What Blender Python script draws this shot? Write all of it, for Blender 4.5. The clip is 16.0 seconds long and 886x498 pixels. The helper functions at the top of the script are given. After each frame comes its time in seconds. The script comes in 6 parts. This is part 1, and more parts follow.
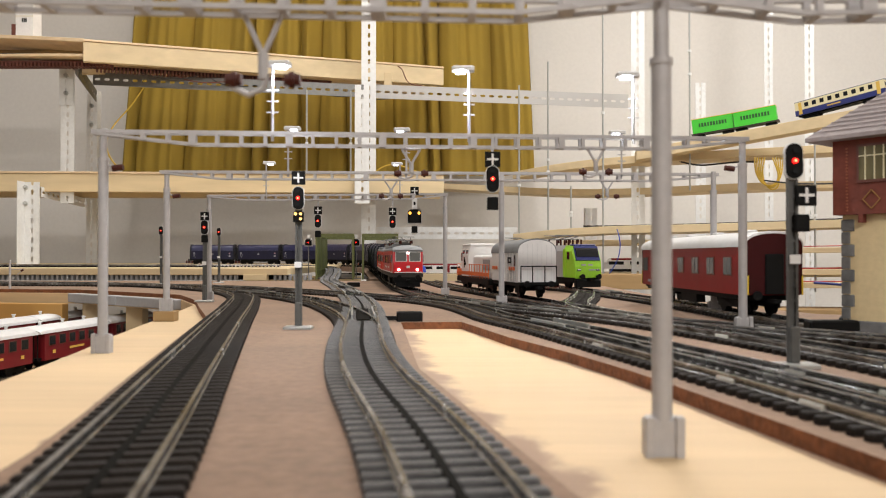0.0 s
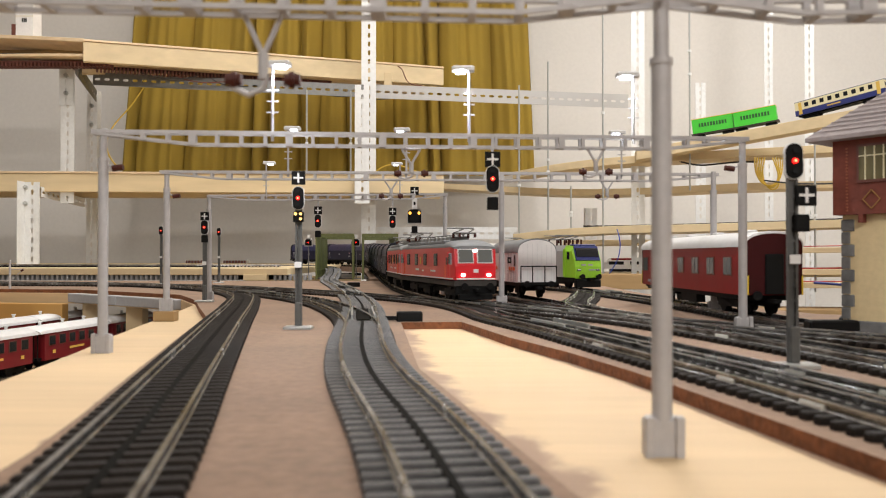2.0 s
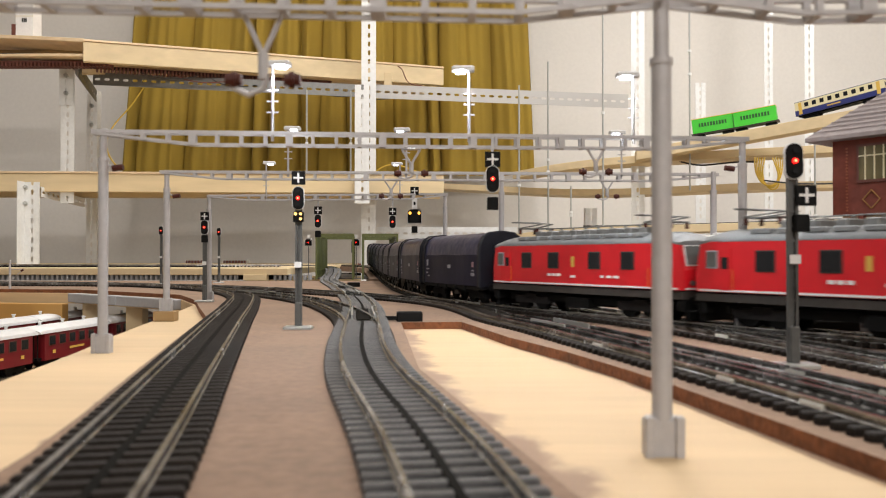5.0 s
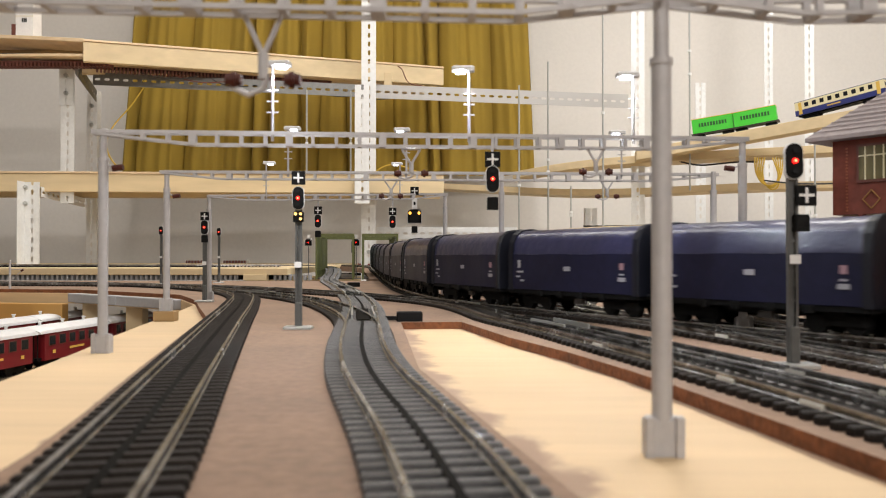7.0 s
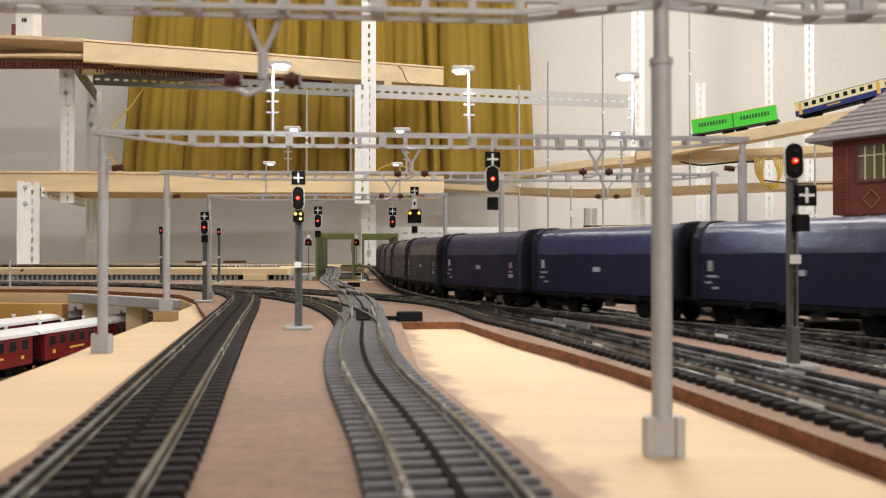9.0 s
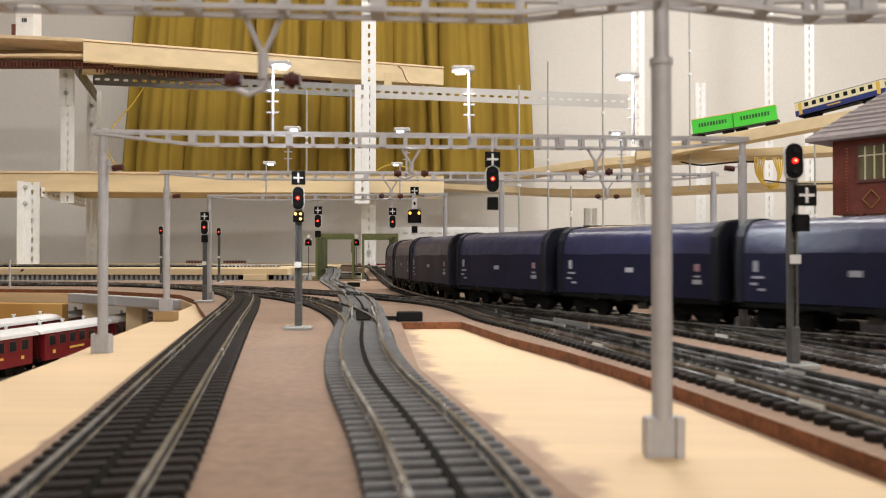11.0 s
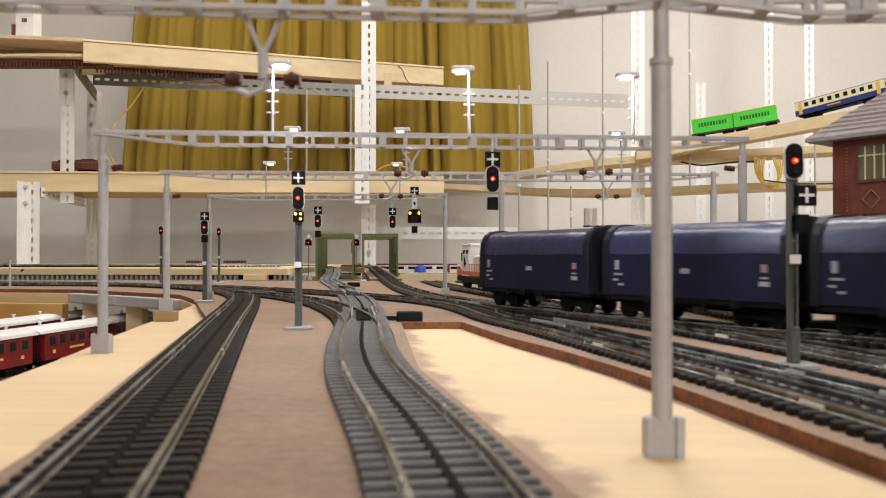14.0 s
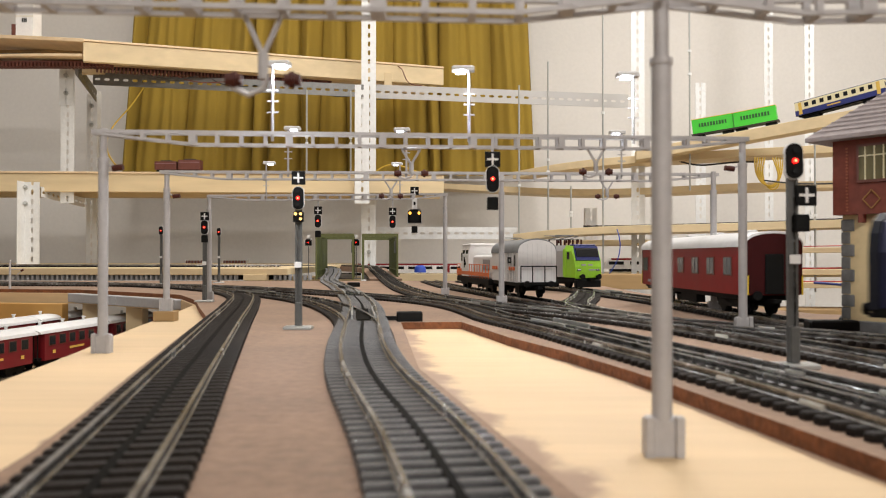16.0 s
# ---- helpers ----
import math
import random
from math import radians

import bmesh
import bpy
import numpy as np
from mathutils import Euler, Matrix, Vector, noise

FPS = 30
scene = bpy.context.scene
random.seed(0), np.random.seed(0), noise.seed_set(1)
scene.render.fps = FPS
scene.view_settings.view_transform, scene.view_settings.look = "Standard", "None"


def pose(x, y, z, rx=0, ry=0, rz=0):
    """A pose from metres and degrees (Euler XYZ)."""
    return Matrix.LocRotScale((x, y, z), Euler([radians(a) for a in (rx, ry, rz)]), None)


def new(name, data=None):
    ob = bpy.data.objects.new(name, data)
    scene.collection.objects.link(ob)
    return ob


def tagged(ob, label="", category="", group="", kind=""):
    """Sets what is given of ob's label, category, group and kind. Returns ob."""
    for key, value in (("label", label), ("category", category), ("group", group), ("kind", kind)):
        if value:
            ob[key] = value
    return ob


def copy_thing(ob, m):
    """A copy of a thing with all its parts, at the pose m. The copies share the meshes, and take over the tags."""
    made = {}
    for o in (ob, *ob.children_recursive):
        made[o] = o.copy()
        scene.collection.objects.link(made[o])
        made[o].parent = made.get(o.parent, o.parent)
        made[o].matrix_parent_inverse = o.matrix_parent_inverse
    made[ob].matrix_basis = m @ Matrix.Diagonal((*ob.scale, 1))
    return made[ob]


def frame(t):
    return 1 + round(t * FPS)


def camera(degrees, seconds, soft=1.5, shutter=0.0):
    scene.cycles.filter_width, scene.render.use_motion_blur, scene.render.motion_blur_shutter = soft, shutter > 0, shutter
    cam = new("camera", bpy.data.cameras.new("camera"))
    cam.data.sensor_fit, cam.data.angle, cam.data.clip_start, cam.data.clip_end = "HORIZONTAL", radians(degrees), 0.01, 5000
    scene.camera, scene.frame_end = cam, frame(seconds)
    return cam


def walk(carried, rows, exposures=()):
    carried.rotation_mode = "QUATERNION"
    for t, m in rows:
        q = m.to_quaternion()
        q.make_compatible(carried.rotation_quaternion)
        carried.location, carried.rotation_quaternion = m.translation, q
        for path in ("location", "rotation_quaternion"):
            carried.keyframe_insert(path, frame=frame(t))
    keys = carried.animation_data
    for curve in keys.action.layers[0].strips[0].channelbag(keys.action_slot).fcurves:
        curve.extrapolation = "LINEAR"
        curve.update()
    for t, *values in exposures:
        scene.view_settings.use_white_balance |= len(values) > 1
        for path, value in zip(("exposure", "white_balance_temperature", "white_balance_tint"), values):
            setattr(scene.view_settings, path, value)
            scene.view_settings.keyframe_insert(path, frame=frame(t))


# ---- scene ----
cam = camera(57.5, 16.0, soft=1.0, shutter=0.5)
EYE = pose(0.0, 0.0, 0.037, 90.6, 0.0, 0.0)
walk(cam, [(0.0, EYE), (16.0, EYE)])
# a small lens that stands close to its subject: slight blur before and behind
cam.data.dof.use_dof = True
cam.data.dof.focus_distance = 0.95
cam.data.dof.aperture_fstop = 33.0
scene.view_settings.exposure = -0.12

# ---- light: a closed room with unseen lamps placed under the ceiling ----
room_world = bpy.data.worlds.new("room")
room_world.use_nodes = True
room_world.node_tree.nodes["Background"].inputs[0].default_value = (0.9, 0.92, 1.0, 1)
room_world.node_tree.nodes["Background"].inputs[1].default_value = 0.02
scene.world = room_world
CEILING_Z = 1.55


def ceiling_lamp(x, y, sx, sy, watts, colour, tilt=0.0):
    data = bpy.data.lights.new("unseen_lamp", "AREA")
    data.shape, data.size, data.size_y, data.energy, data.color = "RECTANGLE", sx, sy, watts, colour
    ob = new("unseen_lamp", data)
    ob.matrix_world = pose(x, y, CEILING_Z - 0.07, tilt, 0, 0)
    return ob


WARM = (1.0, 0.96, 0.92)
ceiling_lamp(0.98, 1.30, 0.25, 1.5, 28, WARM)
ceiling_lamp(-0.75, 1.50, 0.25, 1.5, 11, WARM)
# added rear lamp, tilted to brighten surfaces that face the camera
ceiling_lamp(0.15, -2.05, 1.5, 0.25, 40, WARM, 40.0)
# added lamp that brightens the middle of the yard
ceiling_lamp(0.10, 1.15, 0.25, 1.2, 15, WARM)


# ---- materials ----
def material(name, colour, rough=0.6, metal=0.0, grain=0.0, scale=200.0, bump=0.0, second=None, big=25.0, emit=0.0, coat=0.0, random_tone=0.0, stretch=None, spec=0.5):
    """A surface with variation at two scales: a fine grain and broad stains."""
    m = bpy.data.materials.new(name)
    m.use_nodes = True
    nt = m.node_tree
    b = nt.nodes["Principled BSDF"]
    b.inputs["Roughness"].default_value = rough
    b.inputs["Metallic"].default_value = metal
    b.inputs["Coat Weight"].default_value = coat
    b.inputs["Specular IOR Level"].default_value = spec
    b.inputs["Base Color"].default_value = (*colour, 1)
    if emit:
        b.inputs["Emission Color"].default_value = (*colour, 1)
        b.inputs["Emission Strength"].default_value = emit
        return m
    co = nt.nodes.new("ShaderNodeTexCoord")
    mp = nt.nodes.new("ShaderNodeMapping")
    if stretch:
        mp.inputs["Scale"].default_value = stretch
    nt.links.new(co.outputs["Object"], mp.inputs[0])
    fine = nt.nodes.new("ShaderNodeTexNoise")
    fine.inputs["Scale"].default_value, fine.inputs["Detail"].default_value = scale, 4
    nt.links.new(mp.outputs[0], fine.inputs["Vector"])
    broad = nt.nodes.new("ShaderNodeTexNoise")
    broad.inputs["Scale"].default_value, broad.inputs["Detail"].default_value = big, 3
    nt.links.new(mp.outputs[0], broad.inputs["Vector"])
    if grain:
        second = second or tuple(c * (1 - grain) for c in colour)
        add = nt.nodes.new("ShaderNodeMath")
        add.operation = "MULTIPLY_ADD"
        add.inputs[1].default_value = 0.5
        nt.links.new(fine.outputs[0], add.inputs[0])
        half = nt.nodes.new("ShaderNodeMath")
        half.operation = "MULTIPLY"
        half.inputs[1].default_value = 0.5
        nt.links.new(broad.outputs[0], half.inputs[0])
        nt.links.new(half.outputs[0], add.inputs[2])
        ramp = nt.nodes.new("ShaderNodeValToRGB")
        ramp.color_ramp.elements[0].position, ramp.color_ramp.elements[0].color = 0.36, (*second, 1)
        ramp.color_ramp.elements[1].position, ramp.color_ramp.elements[1].color = 0.62, (*colour, 1)
        nt.links.new(add.outputs[0], ramp.inputs[0])
        out = ramp.outputs[0]
        if random_tone:
            info = nt.nodes.new("ShaderNodeObjectInfo")
            rng = nt.nodes.new("ShaderNodeMapRange")
            rng.inputs[3].default_value, rng.inputs[4].default_value = 1 - random_tone, 1 + random_tone
            nt.links.new(info.outputs["Random"], rng.inputs[0])
            hsv = nt.nodes.new("ShaderNodeHueSaturation")
            nt.links.new(rng.outputs[0], hsv.inputs["Value"])
            nt.links.new(out, hsv.inputs["Color"])
            out = hsv.outputs[0]
        nt.links.new(out, b.inputs["Base Color"])
        rr = nt.nodes.new("ShaderNodeMapRange")
        rr.inputs[3].default_value, rr.inputs[4].default_value = max(rough - 0.08, 0.02), min(rough + 0.1, 1)
        nt.links.new(broad.outputs[0], rr.inputs[0])
        nt.links.new(rr.outputs[0], b.inputs["Roughness"])
    if bump:
        bp = nt.nodes.new("ShaderNodeBump")
        bp.inputs["Strength"].default_value = bump
        bp.inputs["Distance"].default_value = 0.001
        nt.links.new(fine.outputs[0], bp.inputs["Height"])
        nt.links.new(bp.outputs[0], b.inputs["Normal"])
    return m


M = {}
M["plaster"] = material("plaster", (0.73, 0.70, 0.66), 0.9, grain=0.06, scale=90, bump=0.15, big=2.5)
M["ceiling"] = material("ceiling", (0.8, 0.8, 0.78), 0.9, grain=0.05, scale=60, big=3)
M["floor"] = material("floor", (0.55, 0.52, 0.48), 0.5, grain=0.3, scale=40, big=4)
M["hardboard"] = material("hardboard", (0.275, 0.180, 0.122), 0.85, grain=0.32, scale=300, bump=0.35, big=22)
M["fibre_edge"] = material("fibre_edge", (0.25, 0.090, 0.034), 0.95, grain=0.5, scale=500, bump=0.6, big=120)
M["plywood"] = material("plywood", (0.80, 0.61, 0.39), 0.6, grain=0.14, scale=60, bump=0.05, big=9, stretch=(1.0, 0.12, 1.0))


def dusted(m, lines, brown):
    """Brown dust on bare wood beside the given lines: point, point, width."""
    nt = m.node_tree
    b = nt.nodes["Principled BSDF"]
    base = b.inputs["Base Color"].links[0].from_socket
    co = nt.nodes.new("ShaderNodeTexCoord")
    ns = nt.nodes.new("ShaderNodeTexNoise")
    ns.inputs["Scale"].default_value, ns.inputs["Detail"].default_value, ns.inputs["Roughness"].default_value = 42, 5, 0.6
    nt.links.new(co.outputs["Object"], ns.inputs["Vector"])
    total = None
    for (ax, ay), (bx, by), width in lines:
        d = Vector((bx - ax, by - ay)).normalized()
        dot = nt.nodes.new("ShaderNodeVectorMath")
        dot.operation = "DOT_PRODUCT"
        dot.inputs[1].default_value = (d.y, -d.x, 0)
        nt.links.new(co.outputs["Object"], dot.inputs[0])
        off = nt.nodes.new("ShaderNodeMath")
        off.operation = "SUBTRACT"
        off.inputs[1].default_value = ax * d.y - ay * d.x
        nt.links.new(dot.outputs["Value"], off.inputs[0])
        gap = nt.nodes.new("ShaderNodeMath")
        gap.operation = "ABSOLUTE"
        nt.links.new(off.outputs[0], gap.inputs[0])
        wob = nt.nodes.new("ShaderNodeMath")
        wob.operation = "MULTIPLY_ADD"
        wob.inputs[1].default_value = width * 3.2
        nt.links.new(ns.outputs[0], wob.inputs[0])
        nt.links.new(gap.outputs[0], wob.inputs[2])
        rng = nt.nodes.new("ShaderNodeMapRange")
        rng.interpolation_type = "SMOOTHSTEP"
        rng.inputs[1].default_value, rng.inputs[2].default_value, rng.inputs[3].default_value, rng.inputs[4].default_value = width * 1.9, width * 2.6, 0.9, 0.0
        nt.links.new(wob.outputs[0], rng.inputs[0])
        if total is None:
            total = rng.outputs[0]
        else:
            mx = nt.nodes.new("ShaderNodeMath")
            mx.operation = "MAXIMUM"
            nt.links.new(total, mx.inputs[0])
            nt.links.new(rng.outputs[0], mx.inputs[1])
            total = mx.outputs[0]
    mix = nt.nodes.new("ShaderNodeMix")
    mix.data_type = "RGBA"
    mix.inputs[7].default_value = (*brown, 1)
    nt.links.new(total, mix.inputs[0])
    nt.links.new(base, mix.inputs[6])
    nt.links.new(mix.outputs[2], b.inputs["Base Color"])


M["base_board"] = material("base_board", (0.66, 0.485, 0.285), 0.6, grain=0.13, scale=150, bump=0.05, big=22, stretch=(0.10, 1.0, 1.0))
dusted(M["base_board"], [((0.052, -0.02), (-0.008, 0.28), 0.0100), ((-0.0085, 0.28), (-0.024, 0.449), 0.0095), ((-0.1490, 0.508), (-0.0800, 0.15), 0.0030), ((0.011, 0.462), (0.0605, 0.268), 0.0024), ((0.0605, 0.268), (0.0815, 0.140), 0.0024)], (0.29, 0.185, 0.122))
M["pine"] = material("pine", (0.71, 0.565, 0.345), 0.6, grain=0.2, scale=45, bump=0.08, big=6, stretch=(0.12, 1.0, 1.0))
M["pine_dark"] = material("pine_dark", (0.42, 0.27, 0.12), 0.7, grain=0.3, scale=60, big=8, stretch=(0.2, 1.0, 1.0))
M["sleeper"] = material("sleeper", (0.017, 0.0125, 0.010), 0.6, spec=0.15, grain=0.35, scale=900, bump=0.3, big=150, random_tone=0.25)
M["sleeper_grey"] = material("sleeper_grey", (0.088, 0.087, 0.090), 0.4, grain=0.35, scale=900, bump=0.3, big=150, random_tone=0.25)
M["timber_orange"] = material("timber_orange", (0.58, 0.32, 0.09), 0.6, grain=0.2, scale=45, big=6, stretch=(0.12, 1.0, 1.0))
# near-black that paints shade into gaps, between sleepers and behind piers
M["gap_shade"] = material("gap_shade", (0.010, 0.008, 0.007), 0.9, grain=0.4, scale=500, big=60, spec=0.05)
M["rail"] = material("rail", (0.50, 0.505, 0.51), 0.24, metal=0.9, grain=0.25, scale=160, big=55, second=(0.095, 0.082, 0.068))
M["rail_bright"] = material("rail_bright", (0.70, 0.69, 0.66), 0.25, metal=0.85, grain=0.15, scale=160, big=55)
M["stud"] = material("stud", (0.008, 0.007, 0.006), 0.8, grain=0.3, scale=400, spec=0.05)
M["mast"] = material("mast", (0.48, 0.465, 0.47), 0.5, metal=0.15, grain=0.12, scale=400, bump=0.1, big=60)
M["zinc"] = material("zinc", (0.80, 0.81, 0.81), 0.42, metal=0.05, grain=0.12, scale=120, big=14)
M["steel"] = material("steel", (0.50, 0.51, 0.50), 0.3, metal=0.6, grain=0.15, scale=300, big=40)
M["signal_pole"] = material("signal_pole", (0.11, 0.11, 0.105), 0.55, metal=0.2, grain=0.25, scale=300, big=60)
M["zinc_dark"] = material("zinc_dark", (0.24, 0.24, 0.235), 0.5, metal=0.5, grain=0.2, scale=120, big=14)
M["slot"] = material("slot", (0.48, 0.47, 0.46), 0.9)
M["curtain"] = material("curtain", (0.315, 0.208, 0.025), 0.9, grain=0.16, scale=500, bump=0.2, big=7)
M["red"] = material("red", (0.70, 0.010, 0.020), 0.30, grain=0.12, scale=150, big=30, coat=0.2)
# coach red with the shade of the end walls put into the colour
M["coach_red_shaded"] = material("coach_red_shaded", (0.045, 0.003, 0.004), 0.5, spec=0.2, grain=0.15, scale=150, big=30)
M["coach_red"] = material("coach_red", (0.25, 0.008, 0.010), 0.4, spec=0.3, grain=0.15, scale=150, big=40)
M["maroon"] = material("maroon", (0.17, 0.006, 0.012), 0.4, grain=0.15, scale=150, big=40)
M["roof_grey"] = material("roof_grey", (0.23, 0.24, 0.25), 0.55, grain=0.2, scale=200, big=40)
M["roof_white"] = material("roof_white", (0.72, 0.72, 0.72), 0.45, grain=0.1, scale=200, big=40)
M["skirt"] = material("skirt", (0.060, 0.052, 0.046), 0.6, spec=0.3, grain=0.3, scale=200, big=60)
M["bogie"] = material("bogie", (0.020, 0.018, 0.018), 0.55, spec=0.2, grain=0.4, scale=300, bump=0.3, big=90)
M["black"] = material("black", (0.008, 0.008, 0.008), 0.6, spec=0.12, grain=0.3, scale=200, big=60)
M["glass"] = material("glass", (0.015, 0.016, 0.018), 0.12, spec=0.3)
M["glass_pale"] = material("glass_pale", (0.13, 0.135, 0.13), 0.12, spec=0.35)
M["white"] = material("white", (0.84, 0.83, 0.82), 0.45, grain=0.08, scale=200, big=40)
M["cream"] = material("cream", (0.74, 0.66, 0.42), 0.5, grain=0.08, scale=200, big=40)
M["orange"] = material("orange", (0.75, 0.16, 0.03), 0.45, grain=0.1, scale=200, big=40)
M["gold"] = material("gold", (0.65, 0.42, 0.08), 0.5)
M["orange_brown"] = material("orange_brown", (0.34, 0.10, 0.04), 0.5, grain=0.15, scale=200, big=40)
M["gold_dull"] = material("gold_dull", (0.34, 0.17, 0.04), 0.6)
M["yellow"] = material("yellow", (0.8, 0.55, 0.03), 0.5)
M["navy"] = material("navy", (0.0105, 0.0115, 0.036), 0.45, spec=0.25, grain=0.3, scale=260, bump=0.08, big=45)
# hood navy with light from above put into a paler base colour
M["navy_lit"] = material("navy_lit", (0.022, 0.024, 0.078), 0.32, spec=0.65, coat=0.15, grain=0.3, scale=110, bump=0.9, big=45)
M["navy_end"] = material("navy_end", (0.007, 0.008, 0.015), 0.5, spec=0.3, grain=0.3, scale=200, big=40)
M["mark"] = material("mark", (0.34, 0.34, 0.38), 0.6)
M["mark_red"] = material("mark_red", (0.34, 0.20, 0.23), 0.6)
M["green_bridge"] = material("green_bridge", (0.135, 0.150, 0.042), 0.5, grain=0.25, scale=200, big=40)
M["lime"] = material("lime", (0.30, 0.62, 0.03), 0.35, grain=0.06, scale=200, big=40, coat=0.2)
M["green_box"] = material("green_box", (0.06, 0.56, 0.04), 0.4, grain=0.06, scale=200, big=40)
M["blue"] = material("blue", (0.02, 0.03, 0.16), 0.4, grain=0.1, scale=200, big=40)
M["grey_plastic"] = material("grey_plastic", (0.36, 0.36, 0.37), 0.6, grain=0.12, scale=200, big=30)
M["brick_red"] = material("brick_red", (0.22, 0.055, 0.035), 0.8, grain=0.3, scale=300, bump=0.3, big=60)
M["stucco"] = material("stucco", (0.74, 0.58, 0.33), 0.85, grain=0.12, scale=300, bump=0.2, big=40)
M["stone"] = material("stone", (0.20, 0.20, 0.20), 0.85, grain=0.35, scale=300, bump=0.4, big=60)
M["slate"] = material("slate", (0.40, 0.35, 0.35), 0.8, grain=0.2, scale=260, bump=0.3, big=50)
M["brown_wagon"] = material("brown_wagon", (0.16, 0.05, 0.035), 0.6, grain=0.2, scale=200, big=40)
M["cable_yellow"] = material("cable_yellow", (0.55, 0.36, 0.03), 0.5)
M["cable_red"] = material("cable_red", (0.5, 0.03, 0.02), 0.5)
M["cable_blue"] = material("cable_blue", (0.02, 0.06, 0.4), 0.5)
M["cable_dark"] = material("cable_dark", (0.03, 0.03, 0.03), 0.5)
M["insulator"] = material("insulator", (0.07, 0.018, 0.012), 0.5, spec=0.2)
M["lamp_white"] = material("lamp_white", (0.85, 0.90, 1.0), emit=20.0)
M["lamp_soft"] = material("lamp_soft", (0.85, 0.90, 1.0), emit=3.0)
M["lamp_red"] = material("lamp_red", (1.0, 0.010, 0.008), emit=3.0)
M["lamp_core"] = material("lamp_core", (1.0, 0.30, 0.12), emit=4.0)
M["lamp_yellow"] = material("lamp_yellow", (1.0, 0.50, 0.06), emit=2.6)
M["lamp_warm"] = material("lamp_warm", (1.0, 0.60, 0.16), emit=2.4)
M["headlight"] = material("headlight", (1.0, 0.86, 0.80), emit=7.0)


# ---- mesh building ----
class Shape:
    """Collects vertices and faces of one part."""

    def __init__(self):
        self.v, self.f = [], []

    def add(self, verts, faces, m=None):
        n = len(self.v)
        self.v += [tuple(m @ Vector(p)) if m else tuple(p) for p in verts]
        self.f += [tuple(i + n for i in q) for q in faces]
        return self

    def box(self, x, y, z, sx, sy, sz, m=None, ch=0.0):
        """A block by its centre and size, with chamfered upright and top edges where ch is given."""
        hx, hy, hz = sx / 2, sy / 2, sz / 2
        if not ch:
            vs = [(x + a * hx, y + b * hy, z + c * hz) for c in (-1, 1) for a, b in ((-1, -1), (1, -1), (1, 1), (-1, 1))]
            return self.add(vs, [(3, 2, 1, 0), (4, 5, 6, 7), (0, 1, 5, 4), (1, 2, 6, 5), (2, 3, 7, 6), (3, 0, 4, 7)], m)
        ring = [(-hx + ch, -hy), (hx - ch, -hy), (hx, -hy + ch), (hx, hy - ch), (hx - ch, hy), (-hx + ch, hy), (-hx, hy - ch), (-hx, -hy + ch)]
        top = [(a * (hx - ch) / hx, b * (hy - ch) / hy) for a, b in ring]
        vs = [(x + a, y + b, z - hz) for a, b in ring] + [(x + a, y + b, z + hz - ch) for a, b in ring] + [(x + a, y + b, z + hz) for a, b in top]
        fs = [tuple(range(7, -1, -1)), tuple(range(16, 24))]
        for k in (0, 8):
            fs += [(k + i, k + (i + 1) % 8, k + 8 + (i + 1) % 8, k + 8 + i) for i in range(8)]
        return self.add(vs, fs, m)

    def rod(self, p, q, r, r2=None, n=10, m=None):
        p, q = Vector(p), Vector(q)
        r2 = r if r2 is None else r2
        w = (q - p).normalized()
        u = w.orthogonal().normalized()
        s = w.cross(u)
        vs = []
        for c, rad in ((p, r), (q, r2)):
            vs += [c + rad * (math.cos(2 * math.pi * i / n) * u + math.sin(2 * math.pi * i / n) * s) for i in range(n)]
        fs = [(i, (i + 1) % n, n + (i + 1) % n, n + i) for i in range(n)] + [tuple(range(n - 1, -1, -1)), tuple(range(n, 2 * n))]
        return self.add(vs, fs, m)

    def wire(self, pts, r, n=6):
        """One bent round wire through the points."""
        P = [Vector(p) for p in pts]
        rings = []
        u = (P[1] - P[0]).orthogonal().normalized()
        for i, p in enumerate(P):
            w = (P[min(i + 1, len(P) - 1)] - P[max(i - 1, 0)]).normalized()
            u = (u - w * u.dot(w)).normalized()
            s = w.cross(u)
            rings.append([p + r * (math.cos(2 * math.pi * k / n) * u + math.sin(2 * math.pi * k / n) * s) for k in range(n)])
        return self.loft(rings)

    def loft(self, sections, closed=True, caps=True, m=None):
        """Rings of equal count, joined one to the next."""
        n = len(sections[0])
        vs = [p for s in sections for p in s]
        fs = []
        for k in range(len(sections) - 1):
            for i in range(n if closed else n - 1):
                j = (i + 1) % n
                fs.append((k * n + i, k * n + j, (k + 1) * n + j, (k + 1) * n + i))
        if caps:
            fs += [tuple(range(n - 1, -1, -1)), tuple(range((len(sections) - 1) * n, len(sections) * n))]
        return self.add(vs, fs, m)

    def prism(self, outline, z0, z1, m=None):
        return self.loft([[(a, b, z0) for a, b in outline], [(a, b, z1) for a, b in outline]], m=m)

    def moved(self, dz):
        self.v = [(x, y, z + dz) for x, y, z in self.v]
        return self

    def mesh(self, name):
        me = bpy.data.meshes.new(name)
        me.from_pydata(self.v, [], self.f)
        bm = bmesh.new()
        bm.from_mesh(me)
        bmesh.ops.recalc_face_normals(bm, faces=bm.faces)
        bm.to_mesh(me)
        bm.free()
        return me


def part(name, shape, mat, parent=None, label="", bevel=0.0, smooth=False):
    me = shape if isinstance(shape, bpy.types.Mesh) else shape.mesh(name)
    if not me.materials:
        me.materials.append(M[mat])
    ob = new(name, me)
    ob.parent = parent
    if label:
        tagged(ob, label)
    if bevel:
        b = ob.modifiers.new("bevel", "BEVEL")
        b.width, b.segments, b.limit_method = bevel, 2, "ANGLE"
    if smooth:
        for p in me.polygons:
            p.use_smooth = True
        me.set_sharp_from_angle(angle=radians(35))
    return ob


